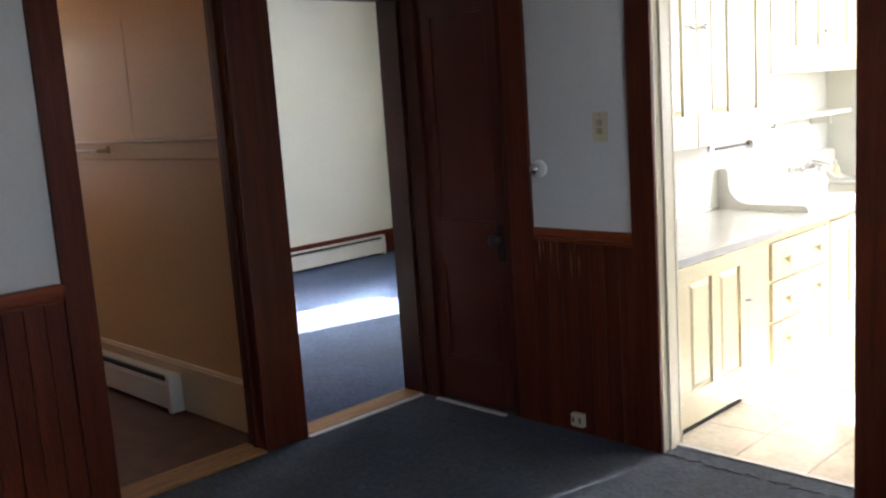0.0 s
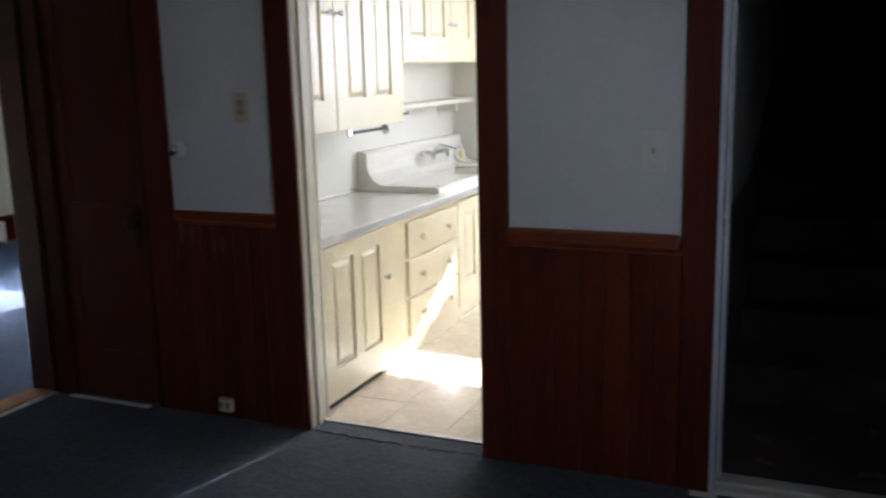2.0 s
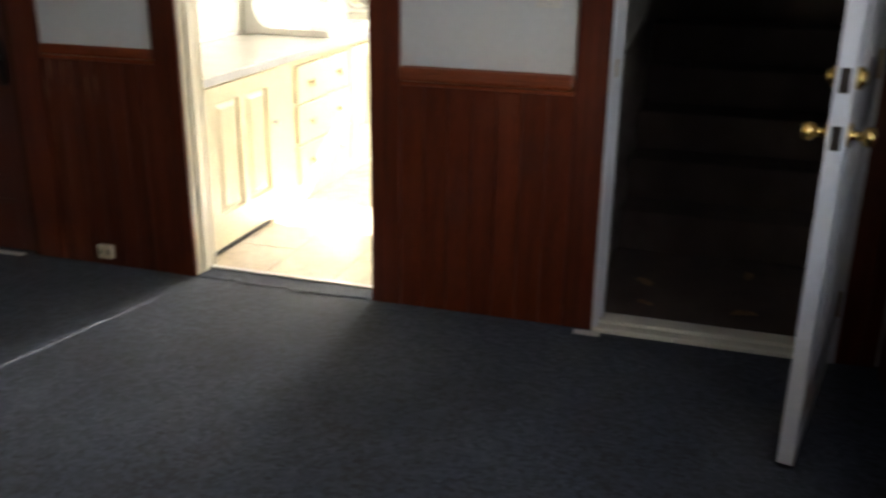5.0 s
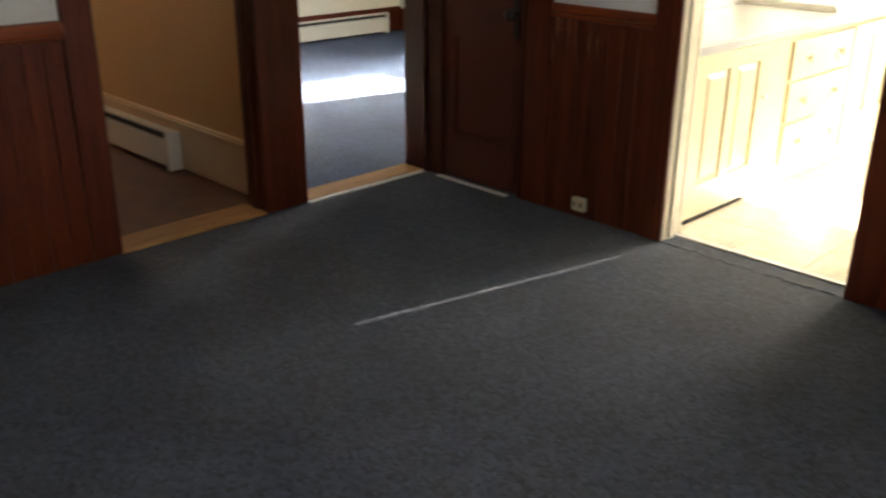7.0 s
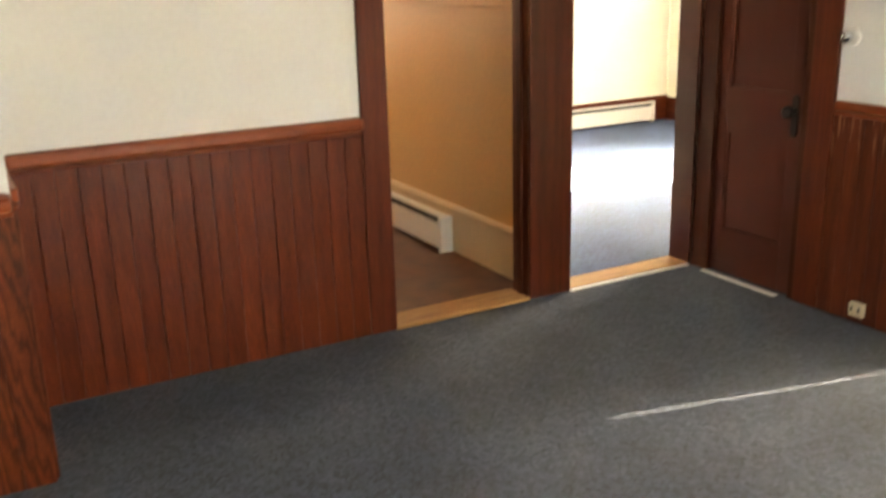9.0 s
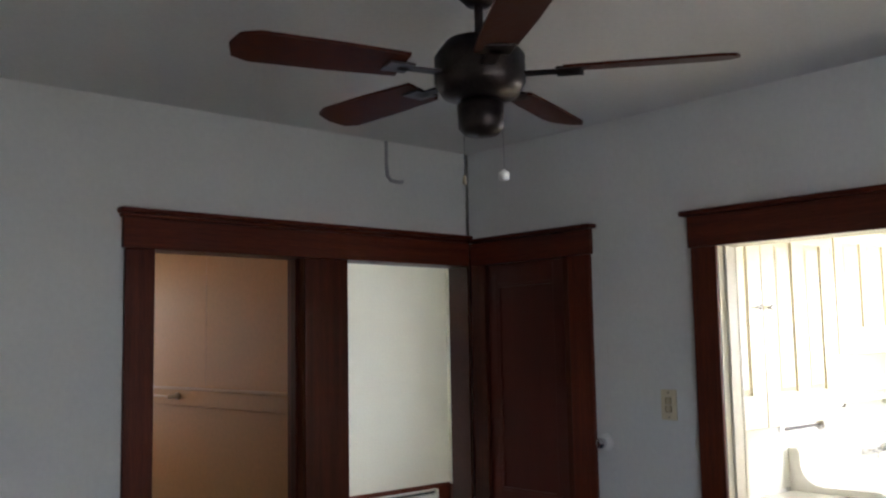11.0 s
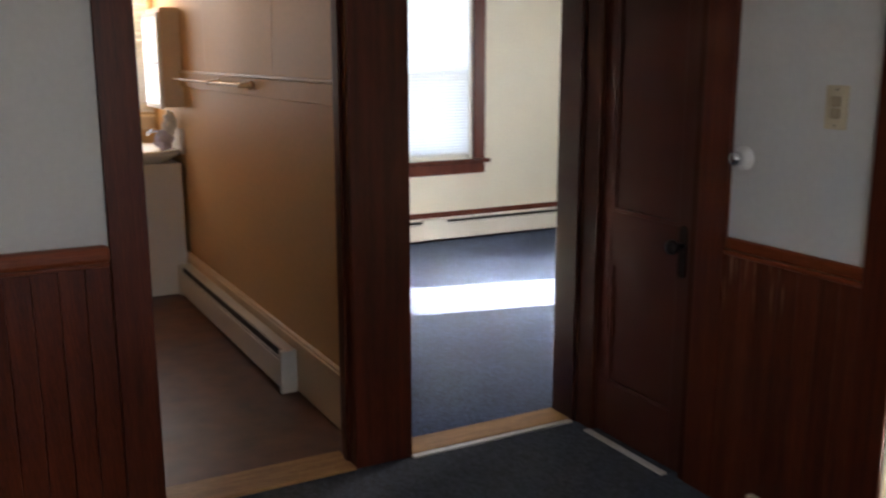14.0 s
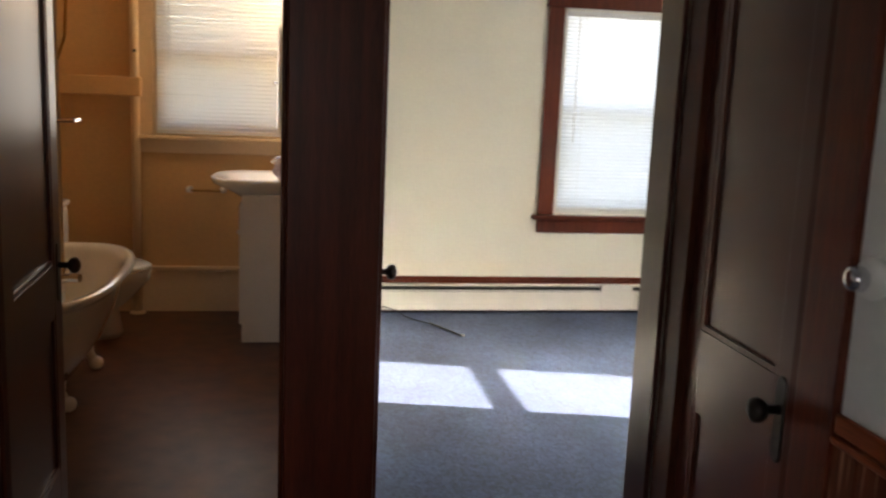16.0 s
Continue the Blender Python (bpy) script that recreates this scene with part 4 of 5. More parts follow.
def dry_leaf(x, y, size, turn, seed):
    """A curled dry leaf lying on the landing."""
    rnd = random.Random(seed)
    bm = bmesh.new()
    mid = bm.verts.new((0, 0, 0.004))
    rim = []
    for k in range(14):
        a = 2 * math.pi * k / 14
        q = size * (0.62 + 0.38 * abs(math.cos(a))) * rnd.uniform(0.75, 1.05)
        rim.append(bm.verts.new((q * math.cos(a), 0.6 * q * math.sin(a), 0.003 + 0.3 * q * abs(math.sin(a)) * rnd.uniform(0.4, 1.0))))
    for k in range(14):
        bm.faces.new((mid, rim[k], rim[(k + 1) % 14]))
    low = bmesh.ops.extrude_face_region(bm, geom=list(bm.faces))["geom"]
    for v in low:
        if isinstance(v, bmesh.types.BMVert):
            v.co.z -= 0.0015
    bmesh.ops.recalc_face_normals(bm, faces=bm.faces)
    bm.transform(pose(x, y, 0.0, 0, 0, turn))
    return solid("dry_leaf", bm, SCRAP, "curled brown dry leaf on the dark stair landing", "leaf", "", group="leaves on the stair landing")


for k, (x, y, size) in enumerate(((0.55, -3.22, 0.055), (0.33, -3.62, 0.06), (0.76, -3.64, 0.05), (0.32, -3.25, 0.04))):
    dry_leaf(x, y, size, 35 + 70 * k, k)

# ---- baseboard heaters ----
def heater(name, label, m, length, joints=(), h=0.20, d=0.065):
    """Local x along the wall, y = 0 at the wall, the room towards -y."""
    ob = thing(name, m @ Vector((0, 0, 0.001)), label, "baseboard heater", "baseboard heaters")

    def add(nm, bm, mt, lab=""):
        bm.transform(m)
        return part(nm, bm, mt, ob, lab)
    add("back_panel", boxes((0.03, length - 0.03, -0.008, -0.001, 0.025, h - 0.01)), HEATER)
    add("top_cover", boxes((0.03, length - 0.03, -d * 0.72, -0.001, h - 0.012, h, 0.003)), HEATER)
    add("front_panel", boxes((0.03, length - 0.03, -d, -d + 0.006, 0.022, h - 0.045, 0.003)), HEATER)
    add("damper", boxes((0.03, length - 0.03, -d * 0.93, -d * 0.86, h - 0.043, h - 0.035, 0.002)), HEATER)
    add("slot", boxes((0.035, length - 0.035, -d * 0.7, -d * 0.3, 0.05, h - 0.02)), SLOT_DARK, "dark finned heating element")
    for x0, x1 in ((0.0, 0.035), (length - 0.035, length)):
        add("end_cap", boxes((x0, x1, -d - 0.004, -0.001, 0.001, h + 0.004, 0.006)), HEATER)
    for x0, x1 in joints:
        add("joint_cover", boxes((x0, x1, -d - 0.003, -d * 0.2, 0.024, h + 0.003, 0.004)), HEATER)
    return ob


heater("baseboard_heater", "long cream enamelled baseboard heater in the bedroom", Matrix.Translation((-0.76, YN - 0.018, 0)), 3.69, [(1.89, 2.115)], h=0.195)
solid("baseboard_bedroom", boxes((-0.78, XE, YN - 0.011, YN - 0.001, 0, 0.215, 0.003), (-0.78, XE, YN - 0.017, YN - 0.001, 0.216, 0.238, 0.004)), WOOD_X, "dark red wood baseboard behind the heater", "baseboard")
solid("baseboard_bedroom_east", boxes((XE - 0.018, XE - 0.001, 0.14, YN - 0.02, 0, 0.22, 0.004)), WOOD_Y, "dark red wood baseboard", "baseboard")
heater("baseboard_heater", "cream enamelled baseboard heater along the bathroom wall", Matrix.Translation((-0.914, 2.93, 0)) @ Matrix.Rotation(radians(-90), 4, "Z"), 2.05, h=0.20, d=0.075)

cable = thing("floor_cable", (-0.25, 3.2, 0), "black cable end lying on the bedroom carpet", "cable")
part("cord", tube(bmesh.new(), [(-0.416, 3.60, 0.05), (-0.356, 3.57, 0.06), (-0.266, 3.54, 0.035), (-0.216, 3.50, 0.008), (-0.152, 3.424, 0.004), (-0.088, 3.348, 0.004)], 0.003, 8), BLACK_RUB, cable)
part("lead", tube(bmesh.new(), [(-0.088, 3.348, 0.008), (-0.006, 3.184, 0.009), (0.058, 3.043, 0.01)], 0.0055, 10), BLACK_RUB, cable)
part("tip", tube(bmesh.new(), [(0.060, 3.041, 0.011), (0.078, 3.028, 0.012)], 0.007, 10), CHROME, cable, "bright metal plug tip")

# ---- bathroom ----
rail = structure("trim_bath", "tan painted rail, panel joints and base of the bathroom", "trim")
part("rail_board", boxes((-0.918, -0.9, 0.145, 3.69, 1.325, 1.41, 0.003)), BATH_WALL, rail)
part("rail_lip", boxes((-0.926, -0.9, 0.145, 3.69, 1.411, 1.425, 0.004)), BATH_TRIM, rail)
part("baseboard", boxes((-0.912, -0.9, 0.145, 3.69, 0, 0.221, 0.003)), BATH_TRIM, rail)
part("base_cap", boxes((-0.922, -0.9, 0.145, 3.69, 0.222, 0.27, 0.008)), BATH_TRIM, rail)
part("cap_lip", boxes((-0.928, -0.9, 0.145, 3.69, 0.246, 0.256, 0.004)), BATH_TRIM, rail)
part("rail_board", boxes((-2.49, -1.866, 3.615, 3.70, 1.35, 1.465, 0.008)), BATH_WALL, rail)
part("baseboard", boxes((-2.49, -0.925, 3.688, 3.70, 0, 0.265, 0.003)), BATH_TRIM, rail)
part("base_cap", boxes((-2.49, -0.925, 3.676, 3.70, 0.266, 0.295, 0.006)), BATH_TRIM, rail)
part("window_casing", boxes((TWX0 - 0.1, TWX0, 3.68, 3.70, 1.12, 2.16, 0.004)), BATH_TRIM, rail)
part("window_head", boxes((TWX0 - 0.1, -0.905, 3.68, 3.70, 2.08, 2.2, 0.004)), BATH_TRIM, rail)
part("window_stool", boxes((TWX0 - 0.09, -0.93, 3.645, 3.70, 1.095, 1.12, 0.006)), BATH_TRIM, rail)
part("window_apron", boxes((TWX0 - 0.08, -0.93, 3.682, 3.70, 1.01, 1.094, 0.004)), BATH_TRIM, rail)
for yy in (1.11, 2.33):
    part("panel_joint", boxes((-0.9012, -0.9, yy, yy + 0.003, 1.43, CH - 0.01)), BATH_TRIM, rail)
pipe = thing("heating_pipe", (-1.905, 3.662, 0), "tan painted vertical pipe beside the window", "pipe")
part("pipe", tube(bmesh.new(), [(-1.905, 3.662, 0.0), (-1.905, 3.662, CH)], 0.026, 16), BATH_TRIM, pipe, smooth=True)
part("collar", lathe(bmesh.new(), [(0.05, 0.0), (0.05, 0.006), (0.03, 0.012)], Matrix.Translation((-1.905, 3.645, 0)), 18), BATH_TRIM, pipe)
part("valve_stub", tube(bmesh.new(), [(-1.905, 3.64, 1.62), (-1.895, 3.60, 1.62)], 0.010, 10), DARK_METAL, pipe)


def towel_bar(name, label, a, b, out, metal, posts=WHITE_PL):
    a, b, out = Vector(a), Vector(b), Vector(out)
    ob = thing(name, a, label, "towel bar", "bathroom towel bars")
    part("bar", tube(bmesh.new(), [a + out, b + out], 0.007, 10), metal, ob)
    d = (b - a).normalized() * 0.012
    for p in (a, b):
        q = Matrix.Translation(p) @ out.to_track_quat("Z", "Y").to_matrix().to_4x4()
        part("post", lathe(bmesh.new(), [(0.022, 0.001), (0.022, 0.008), (0.012, 0.014), (0.010, out.length - 0.012), (0.013, out.length), (0.011, out.length + 0.01), (0.003, out.length + 0.012)], q, 14), posts, ob, smooth=True)
    return ob


tb = towel_bar("towel_bar", "tan towel bar on the bathroom rail", (-0.918, 1.40, 1.375), (-0.918, 1.98, 1.375), (-0.055, 0, 0), BATH_TRIM, BATH_TRIM)
part("bar_tail", tube(bmesh.new(), [(-0.973, 1.98, 1.375), (-0.973, 2.82, 1.376)], 0.0065, 10), BATH_TRIM, tb)
towel_bar("towel_bar", "small brass towel bar with white posts under the bathroom window", (-1.59, 3.70, 0.785), (-1.385, 3.70, 0.785), (0, -0.06, 0), BRASS)

vanity = thing("vanity", (-1.07, 3.22, 0), "white bathroom vanity with a wide basin top", "vanity")
part("body", boxes((-1.236, -0.925, 2.95, 3.5, 0.0, 0.845, 0.004)), WHITE_TRIM, vanity)
part("door", boxes((-1.252, -1.2365, 2.98, 3.22, 0.1, 0.78, 0.003)), WHITE_TRIM, vanity)
part("door", boxes((-1.252, -1.2365, 3.23, 3.47, 0.1, 0.78, 0.003)), WHITE_TRIM, vanity)
part("door_knob", lathe(bmesh.new(), [(0.006, 0), (0.012, 0.012), (0.010, 0.02), (0.002, 0.022)], Matrix.Translation((-1.252, 3.19, 0.6)) @ Matrix.Rotation(radians(-90), 4, "Y"), 14), WHITE_PL, vanity)
bm = bmesh.new()
n = 40
rings = []
CX, CY = -1.14, 3.225
for (rx, ry, z) in ((0.10, 0.16, 0.80), (0.17, 0.235, 0.846), (0.27, 0.315, 0.895), (0.282, 0.325, 0.915), (0.28, 0.322, 0.93), (0.262, 0.305, 0.932), (0.20, 0.245, 0.915), (0.15, 0.19, 0.86), (0.06, 0.07, 0.835)):
    ring = []
    for i in range(n):
        a = 2 * math.pi * i / n
        x = CX + rx * math.copysign(abs(math.cos(a)) ** 0.8, math.cos(a))
        y = CY + ry * math.copysign(abs(math.sin(a)) ** 0.8, math.sin(a))
        ring.append(bm.verts.new((min(x, -0.903), y, z)))
    rings.append(ring)
for a, b in zip(rings, rings[1:]):
    for i in range(n):
        bm.faces.new((a[i], a[(i + 1) % n], b[(i + 1) % n], b[i]))
bm.faces.new(rings[-1])
bm.faces.new(list(reversed(rings[0])))
bmesh.ops.recalc_face_normals(bm, faces=bm.faces)
part("basin", bm, PORCELAIN, vanity, "white enamelled oval basin", smooth=True)
part("splash_back", boxes((-0.918, -0.901, 2.95, 3.5, 0.90, 1.06, 0.004)), WHITE_PL, vanity)
tap = part("tap", tube(bmesh.new(), [(-0.975, 3.22, 0.925), (-0.975, 3.22, 1.0), (-0.99, 3.22, 1.03), (-1.04, 3.22, 1.035), (-1.08, 3.22, 1.01)], 0.011, 12), CHROME, vanity, "chrome tap", smooth=True)
for dy in (-0.09, 0.09):
    part("tap_handle", lathe(bmesh.new(), [(0.018, 0.925), (0.018, 0.95), (0.024, 0.96), (0.024, 0.985), (0.004, 0.99)], Matrix.Translation((-0.975, 3.22 + dy, 0)), 14), CHROME, vanity, smooth=True)

def crumple(c, r, squash, seed):
    bm = bmesh.new()
    bmesh.ops.create_icosphere(bm, subdivisions=4, radius=1)
    for v in bm.verts:
        d = v.co.normalized()
        f = 1 + 0.45 * noise.noise(d * 2.3 + Vector((seed, 0, 0))) + 0.22 * noise.noise(d * 6 + Vector((0, seed, 0)))
        v.co = Vector(c) + Vector((d.x * r * f * squash[0], d.y * r * f * squash[1], d.z * r * f * squash[2]))
    return bm


solid("wash_cloth", crumple((-1.01, 3.03, 0.985), 0.06, (0.9, 0.8, 1.0), 3), CLOTH, "crumpled violet printed cloth on the vanity", "cloth", "", True)
cup = thing("toilet_tissue", (-0.975, 3.05, 1.03), "crumpled white tissue above the basin edge", "tissue")
part("tissue", crumple((-0.965, 3.04, 1.09), 0.055, (0.7, 0.8, 1.3), 9), WHITE_PL, cup, smooth=True)

cab = thing("medicine_cabinet", (-0.96, 3.1, 1.2), "tan wall-mounted medicine cabinet with its mirror door ajar", "cabinet")
part("body", boxes((-1.02, -0.905, 2.88, 3.32, 1.20, 1.80, 0.003)), BATH_TRIM, cab)
bm = boxes((0.0, 0.018, 0.0, 0.42, 1.19, 1.77, 0.003))
bm.transform(Matrix.Translation((-1.042, 2.88, 0)) @ Matrix.Rotation(radians(1), 4, "Z"))
dr = part("door", bm, WHITE_TRIM, cab)
bm = boxes((-0.003, -0.0005, 0.03, 0.39, 1.22, 1.74))
bm.transform(Matrix.Translation((-1.042, 2.88, 0)) @ Matrix.Rotation(radians(1), 4, "Z"))
part("mirror", bm, MIRROR, dr)
for hz in (1.25, 1.70):
    part("hinge", tube(bmesh.new(), [(-1.03, 2.925, hz - 0.02), (-1.03, 2.925, hz + 0.02)], 0.006, 8), CHROME, cab)
part("catch", boxes((-1.07, -1.04, 3.02, 3.03, 1.46, 1.475, 0.002)), CHROME, cab)

lamp = thing("wall_lamp", (-0.91, 3.34, 2.02), "lit bare-bulb wall lamp above the medicine cabinet", "lamp")
part("base_plate", boxes((-0.918, -0.901, 3.24, 3.44, 1.97, 2.07, 0.004)), CHROME, lamp)
bulb = part("bulb", lathe(bmesh.new(), [(0.013, 0.0), (0.015, 0.02), (0.028, 0.05), (0.03, 0.07), (0.02, 0.09), (0.004, 0.098)], Matrix.Translation((-0.918, 3.34, 2.02)) @ Matrix.Rotation(radians(-90), 4, "Y"), 18), BULB, lamp, "glowing warm bulb", smooth=True)

# claw-foot tub
tub = thing("bathtub", (-2.07, 1.99, 0), "white claw-foot bathtub on pale feet", "bathtub")


def oval_ring(bm, hw, hl, z, n=48, cx=-2.07, cy=1.99, p=0.72):
    out = []
    for i in range(n):
        a = 2 * math.pi * i / n
        c, s = math.cos(a), math.sin(a)
        out.append(bm.verts.new((cx + hw * math.copysign(abs(c) ** p, c), cy + hl * math.copysign(abs(s) ** p, s), z)))
    return out


bm = bmesh.new()
rings = [oval_ring(bm, *q) for q in ((0.10, 0.40, 0.16), (0.17, 0.50, 0.19), (0.24, 0.59, 0.29), (0.30, 0.66, 0.45), (0.325, 0.69, 0.54), (0.335, 0.70, 0.565), (0.36, 0.725, 0.575), (0.375, 0.745, 0.595), (0.365, 0.735, 0.612), (0.335, 0.705, 0.612), (0.315, 0.68, 0.57), (0.23, 0.58, 0.34), (0.16, 0.49, 0.23), (0.08, 0.3, 0.21))]
for a, b in zip(rings, rings[1:]):
    for i in range(48):
        bm.faces.new((a[i], a[(i + 1) % 48], b[(i + 1) % 48], b[i]))
bm.faces.new(rings[-1])
bm.faces.new(list(reversed(rings[0])))
bmesh.ops.recalc_face_normals(bm, faces=bm.faces)
part("basin", bm, PORCELAIN, tub, smooth=True)
for fx in (-2.21, -1.95):
    for fy in (1.86, 2.48):
        sx = 1 if fx > -2.07 else -1
        bm = tube(bmesh.new(), [(fx - 0.06 * sx, fy, 0.24), (fx - 0.01 * sx, fy, 0.17), (fx - 0.02 * sx, fy, 0.09), (fx + 0.01 * sx, fy, 0.035)], 0.024, 10)
        bmesh.ops.create_uvsphere(bm, u_segments=14, v_segments=8, radius=0.036, matrix=Matrix.Translation((fx + 0.015 * sx, fy, 0.034)))
        part("claw_foot", bm, PORCELAIN, tub, smooth=True)
shower = thing("hand_shower", (-1.87, 1.62, 0.6), "chrome riser pipe with a hand shower hose", "shower")
part("riser", tube(bmesh.new(), [(-1.885, 1.60, 0.24), (-1.885, 1.60, 2.15)], 0.009, 10), CHROME, shower)
part("hose", tube(bmesh.new(), [(-1.88, 1.60, 2.05), (-1.85, 1.60, 1.98), (-1.84, 1.60, 1.8), (-1.85, 1.60, 1.62), (-1.885, 1.60, 1.52)], 0.006, 8), BRASS, shower)
part("soap_dish", boxes((-1.93, -1.81, 1.55, 1.66, 1.29, 1.305, 0.004)), CHROME, shower)
part("valve", tube(bmesh.new(), [(-1.885, 1.60, 0.66), (-1.84, 1.57, 0.67), (-1.81, 1.56, 0.67)], 0.018, 10), CHROME, shower)
part("valve", tube(bmesh.new(), [(-1.885, 1.60, 0.70), (-1.90, 1.68, 0.70)], 0.016, 10), CHROME, shower)

toilet = thing("toilet", (-2.0, 3.12, 0), "white porcelain toilet behind the tub", "toilet")
TY = 3.12
bm = bmesh.new()
rings = []
for hx, hy, cx, z in ((0.13, 0.10, -2.0, 0.0), (0.12, 0.09, -1.98, 0.03), (0.10, 0.085, -1.98, 0.16), (0.16, 0.12, -1.95, 0.24), (0.22, 0.17, -1.93, 0.33), (0.235, 0.185, -1.93, 0.385), (0.225, 0.175, -1.93, 0.395), (0.16, 0.12, -1.93, 0.38), (0.08, 0.06, -1.93, 0.25)):
    rings.append([bm.verts.new((cx - 0.05 + hx * math.cos(2 * math.pi * i / 32), TY + hy * math.sin(2 * math.pi * i / 32), z)) for i in range(32)])
for a, b in zip(rings, rings[1:]):
    for i in range(32):
        bm.faces.new((a[i], a[(i + 1) % 32], b[(i + 1) % 32], b[i]))
bm.faces.new(rings[-1])
bm.faces.new(list(reversed(rings[0])))
bmesh.ops.recalc_face_normals(bm, faces=bm.faces)
part("bowl", bm, PORCELAIN, toilet, smooth=True)
bm = lathe(bmesh.new(), [(0.02, 0.398), (0.98, 0.398), (1.0, 0.405), (0.99, 0.418), (0.9, 0.426), (0.02, 0.428)], Matrix.Identity(4), 36)
bm.transform(Matrix.Translation((-1.98, TY, 0)) @ Matrix.Diagonal((0.235, 0.185, 1, 1)))
part("seat_lid", bm, PORCELAIN, toilet, smooth=True)
part("tank", boxes((-2.45, -2.24, TY - 0.23, TY + 0.23, 0.38, 0.72, 0.02)), PORCELAIN, toilet)
part("tank_lid", boxes((-2.46, -2.23, TY - 0.24, TY + 0.24, 0.721, 0.755, 0.012)), PORCELAIN, toilet)

# ---- kitchen ----
YF = -1.38
CT = 0.792


def cab_knob(parent, x, y, z, m=WHITE_PL, r=0.016):
    part("knob", lathe(bmesh.new(), [(0.007, 0.0), (0.006, 0.012), (r, 0.018), (r * 0.95, 0.026), (0.003, 0.03)], Matrix.Translation((x, y, z)) @ Matrix.Rotation(radians(90), 4, "X"), 14), m, parent, "round cabinet knob", smooth=True)


def raised_panel(x0, x1, z0, z1, y):
    """A raised field with sloping borders, in the frame of a door whose front lies at y."""
    bm = bmesh.new()
    e = min(0.03, (x1 - x0) * 0.22)
    loops = []
    for d, dy in ((0.0, 0.0165), (0.0, 0.013), (0.006, 0.013), (e, 0.003), (e + 0.002, 0.003)):
        loops.append([bm.verts.new(q) for q in ((x0 + d, y + dy, z0 + d), (x1 - d, y + dy, z0 + d), (x1 - d, y + dy, z1 - d), (x0 + d, y + dy, z1 - d))])
    for a, b in zip(loops, loops[1:]):
        for k in range(4):
            bm.faces.new((a[k], a[(k + 1) % 4], b[(k + 1) % 4], b[k]))
    bm.faces.new(loops[-1])
    bm.faces.new(list(reversed(loops[0])))
    bmesh.ops.recalc_face_normals(bm, faces=bm.faces)
    return bm


def cab_door(parent, x0, x1, y, z0, z1, panels, knob=None, hinge=None, st=0.095, mid=0.075, zt=0.075, zb=0.15):
    """A painted door with raised upright panels; its front lies at y, towards -y."""
    t = 0.02
    w = x1 - x0
    pw = (w - 2 * st - mid * (panels - 1)) / panels
    xs = [x0 + st + k * (pw + mid) for k in range(panels)]
    d = part("door", boxes((x0, x1, y + 0.016, y + t, z0, z1)), CREAM, parent)
    part("rail", boxes((x0, x1, y, y + 0.016, z1 - zt, z1, 0.003)), CREAM, d)
    part("rail", boxes((x0, x1, y, y + 0.016, z0, z0 + zb, 0.003)), CREAM, d)
    edges = [x0] + [q for x in xs for q in (x, x + pw)] + [x1]
    for a, b in zip(edges[::2], edges[1::2]):
        part("stile", boxes((a, b, y, y + 0.016, z0 + zb - 0.002, z1 - zt + 0.002, 0.002)), CREAM, d)
    for x in xs:
        part("door_panel", raised_panel(x, x + pw, z0 + zb, z1 - zt, y), CREAM, d)
    if knob:
        cab_knob(d, knob[0], y, knob[1], CHROME if knob[2:] else WHITE_PL)
    if hinge is not None:
        for hz in (z0 + 0.1, z1 - 0.1):
            part("hinge", boxes((hinge - 0.012, hinge + 0.012, y - 0.003, y, hz - 0.022, hz + 0.022, 0.001)), CREAM, d)
    return d


def unit(name, label, x0, x1, z0, z1, y0, y1, recess=0.0):
    ob = thing(name, ((x0 + x1) / 2, (y0 + y1) / 2, z0), label, "cabinet", "kitchen cabinets")
    part("body", boxes((x0 + 0.001, x1 - 0.001, y0 + 0.021, y1 - 0.001, z0, z1 - 0.001)), CREAM, ob)
    return ob


u1 = unit("base_cabinet", "cream painted base cabinet with a two-panel door", 0.17, 1.06, 0.0, CT - 0.043, YF, -0.80)
part("face_frame", boxes((0.17, 0.22, YF, YF + 0.02, 0.0, CT - 0.044), (0.87, 1.06, YF, YF + 0.02, 0.0, CT - 0.044), (0.22, 0.87, YF, YF + 0.02, 0.742, CT - 0.0435), (0.22, 0.87, YF, YF + 0.02, 0.0, 0.018)), CREAM, u1)
cab_door(u1, 0.222, 0.868, YF - 0.012, 0.022, 0.74, 2, (0.825, 0.49, 1), 0.224)
# solid dark strip painted as the shade below the door
part("toe_gap_shade", boxes((0.225, 0.76, YF - 0.0135, YF + 0.001, 0.004, 0.016)), SLOT_DARK, u1, "dark strip that stands in for the shade under the door")
u2 = unit("drawer_cabinet", "cream painted cabinet with three drawers", 1.06, 1.80, 0.0, CT - 0.043, YF, -0.80)
part("face_frame", boxes((1.06, 1.09, YF, YF + 0.02, 0.0, CT - 0.044), (1.77, 1.80, YF, YF + 0.02, 0.0, CT - 0.044), (1.09, 1.77, YF, YF + 0.02, 0.72, CT - 0.044), (1.09, 1.77, YF, YF + 0.02, 0.0, 0.10), (1.09, 1.77, YF, YF + 0.02, 0.515, 0.53), (1.09, 1.77, YF, YF + 0.02, 0.305, 0.32)), CREAM, u2)
for z0, z1 in ((0.525, 0.713), (0.317, 0.512), (0.105, 0.302)):
    d = part("drawer_front", boxes((1.10, 1.76, YF - 0.014, YF + 0.006, z0, z1, 0.004)), CREAM, u2)
    for kx in (1.25, 1.61):
        cab_knob(d, kx, YF - 0.014, (z0 + z1) / 2, IVORY, 0.021)
u3 = unit("sink_cabinet", "cream painted recessed cabinet under the sink", 1.80, XE - 0.002, 0.0, CT - 0.043, YF + 0.03, -0.80)
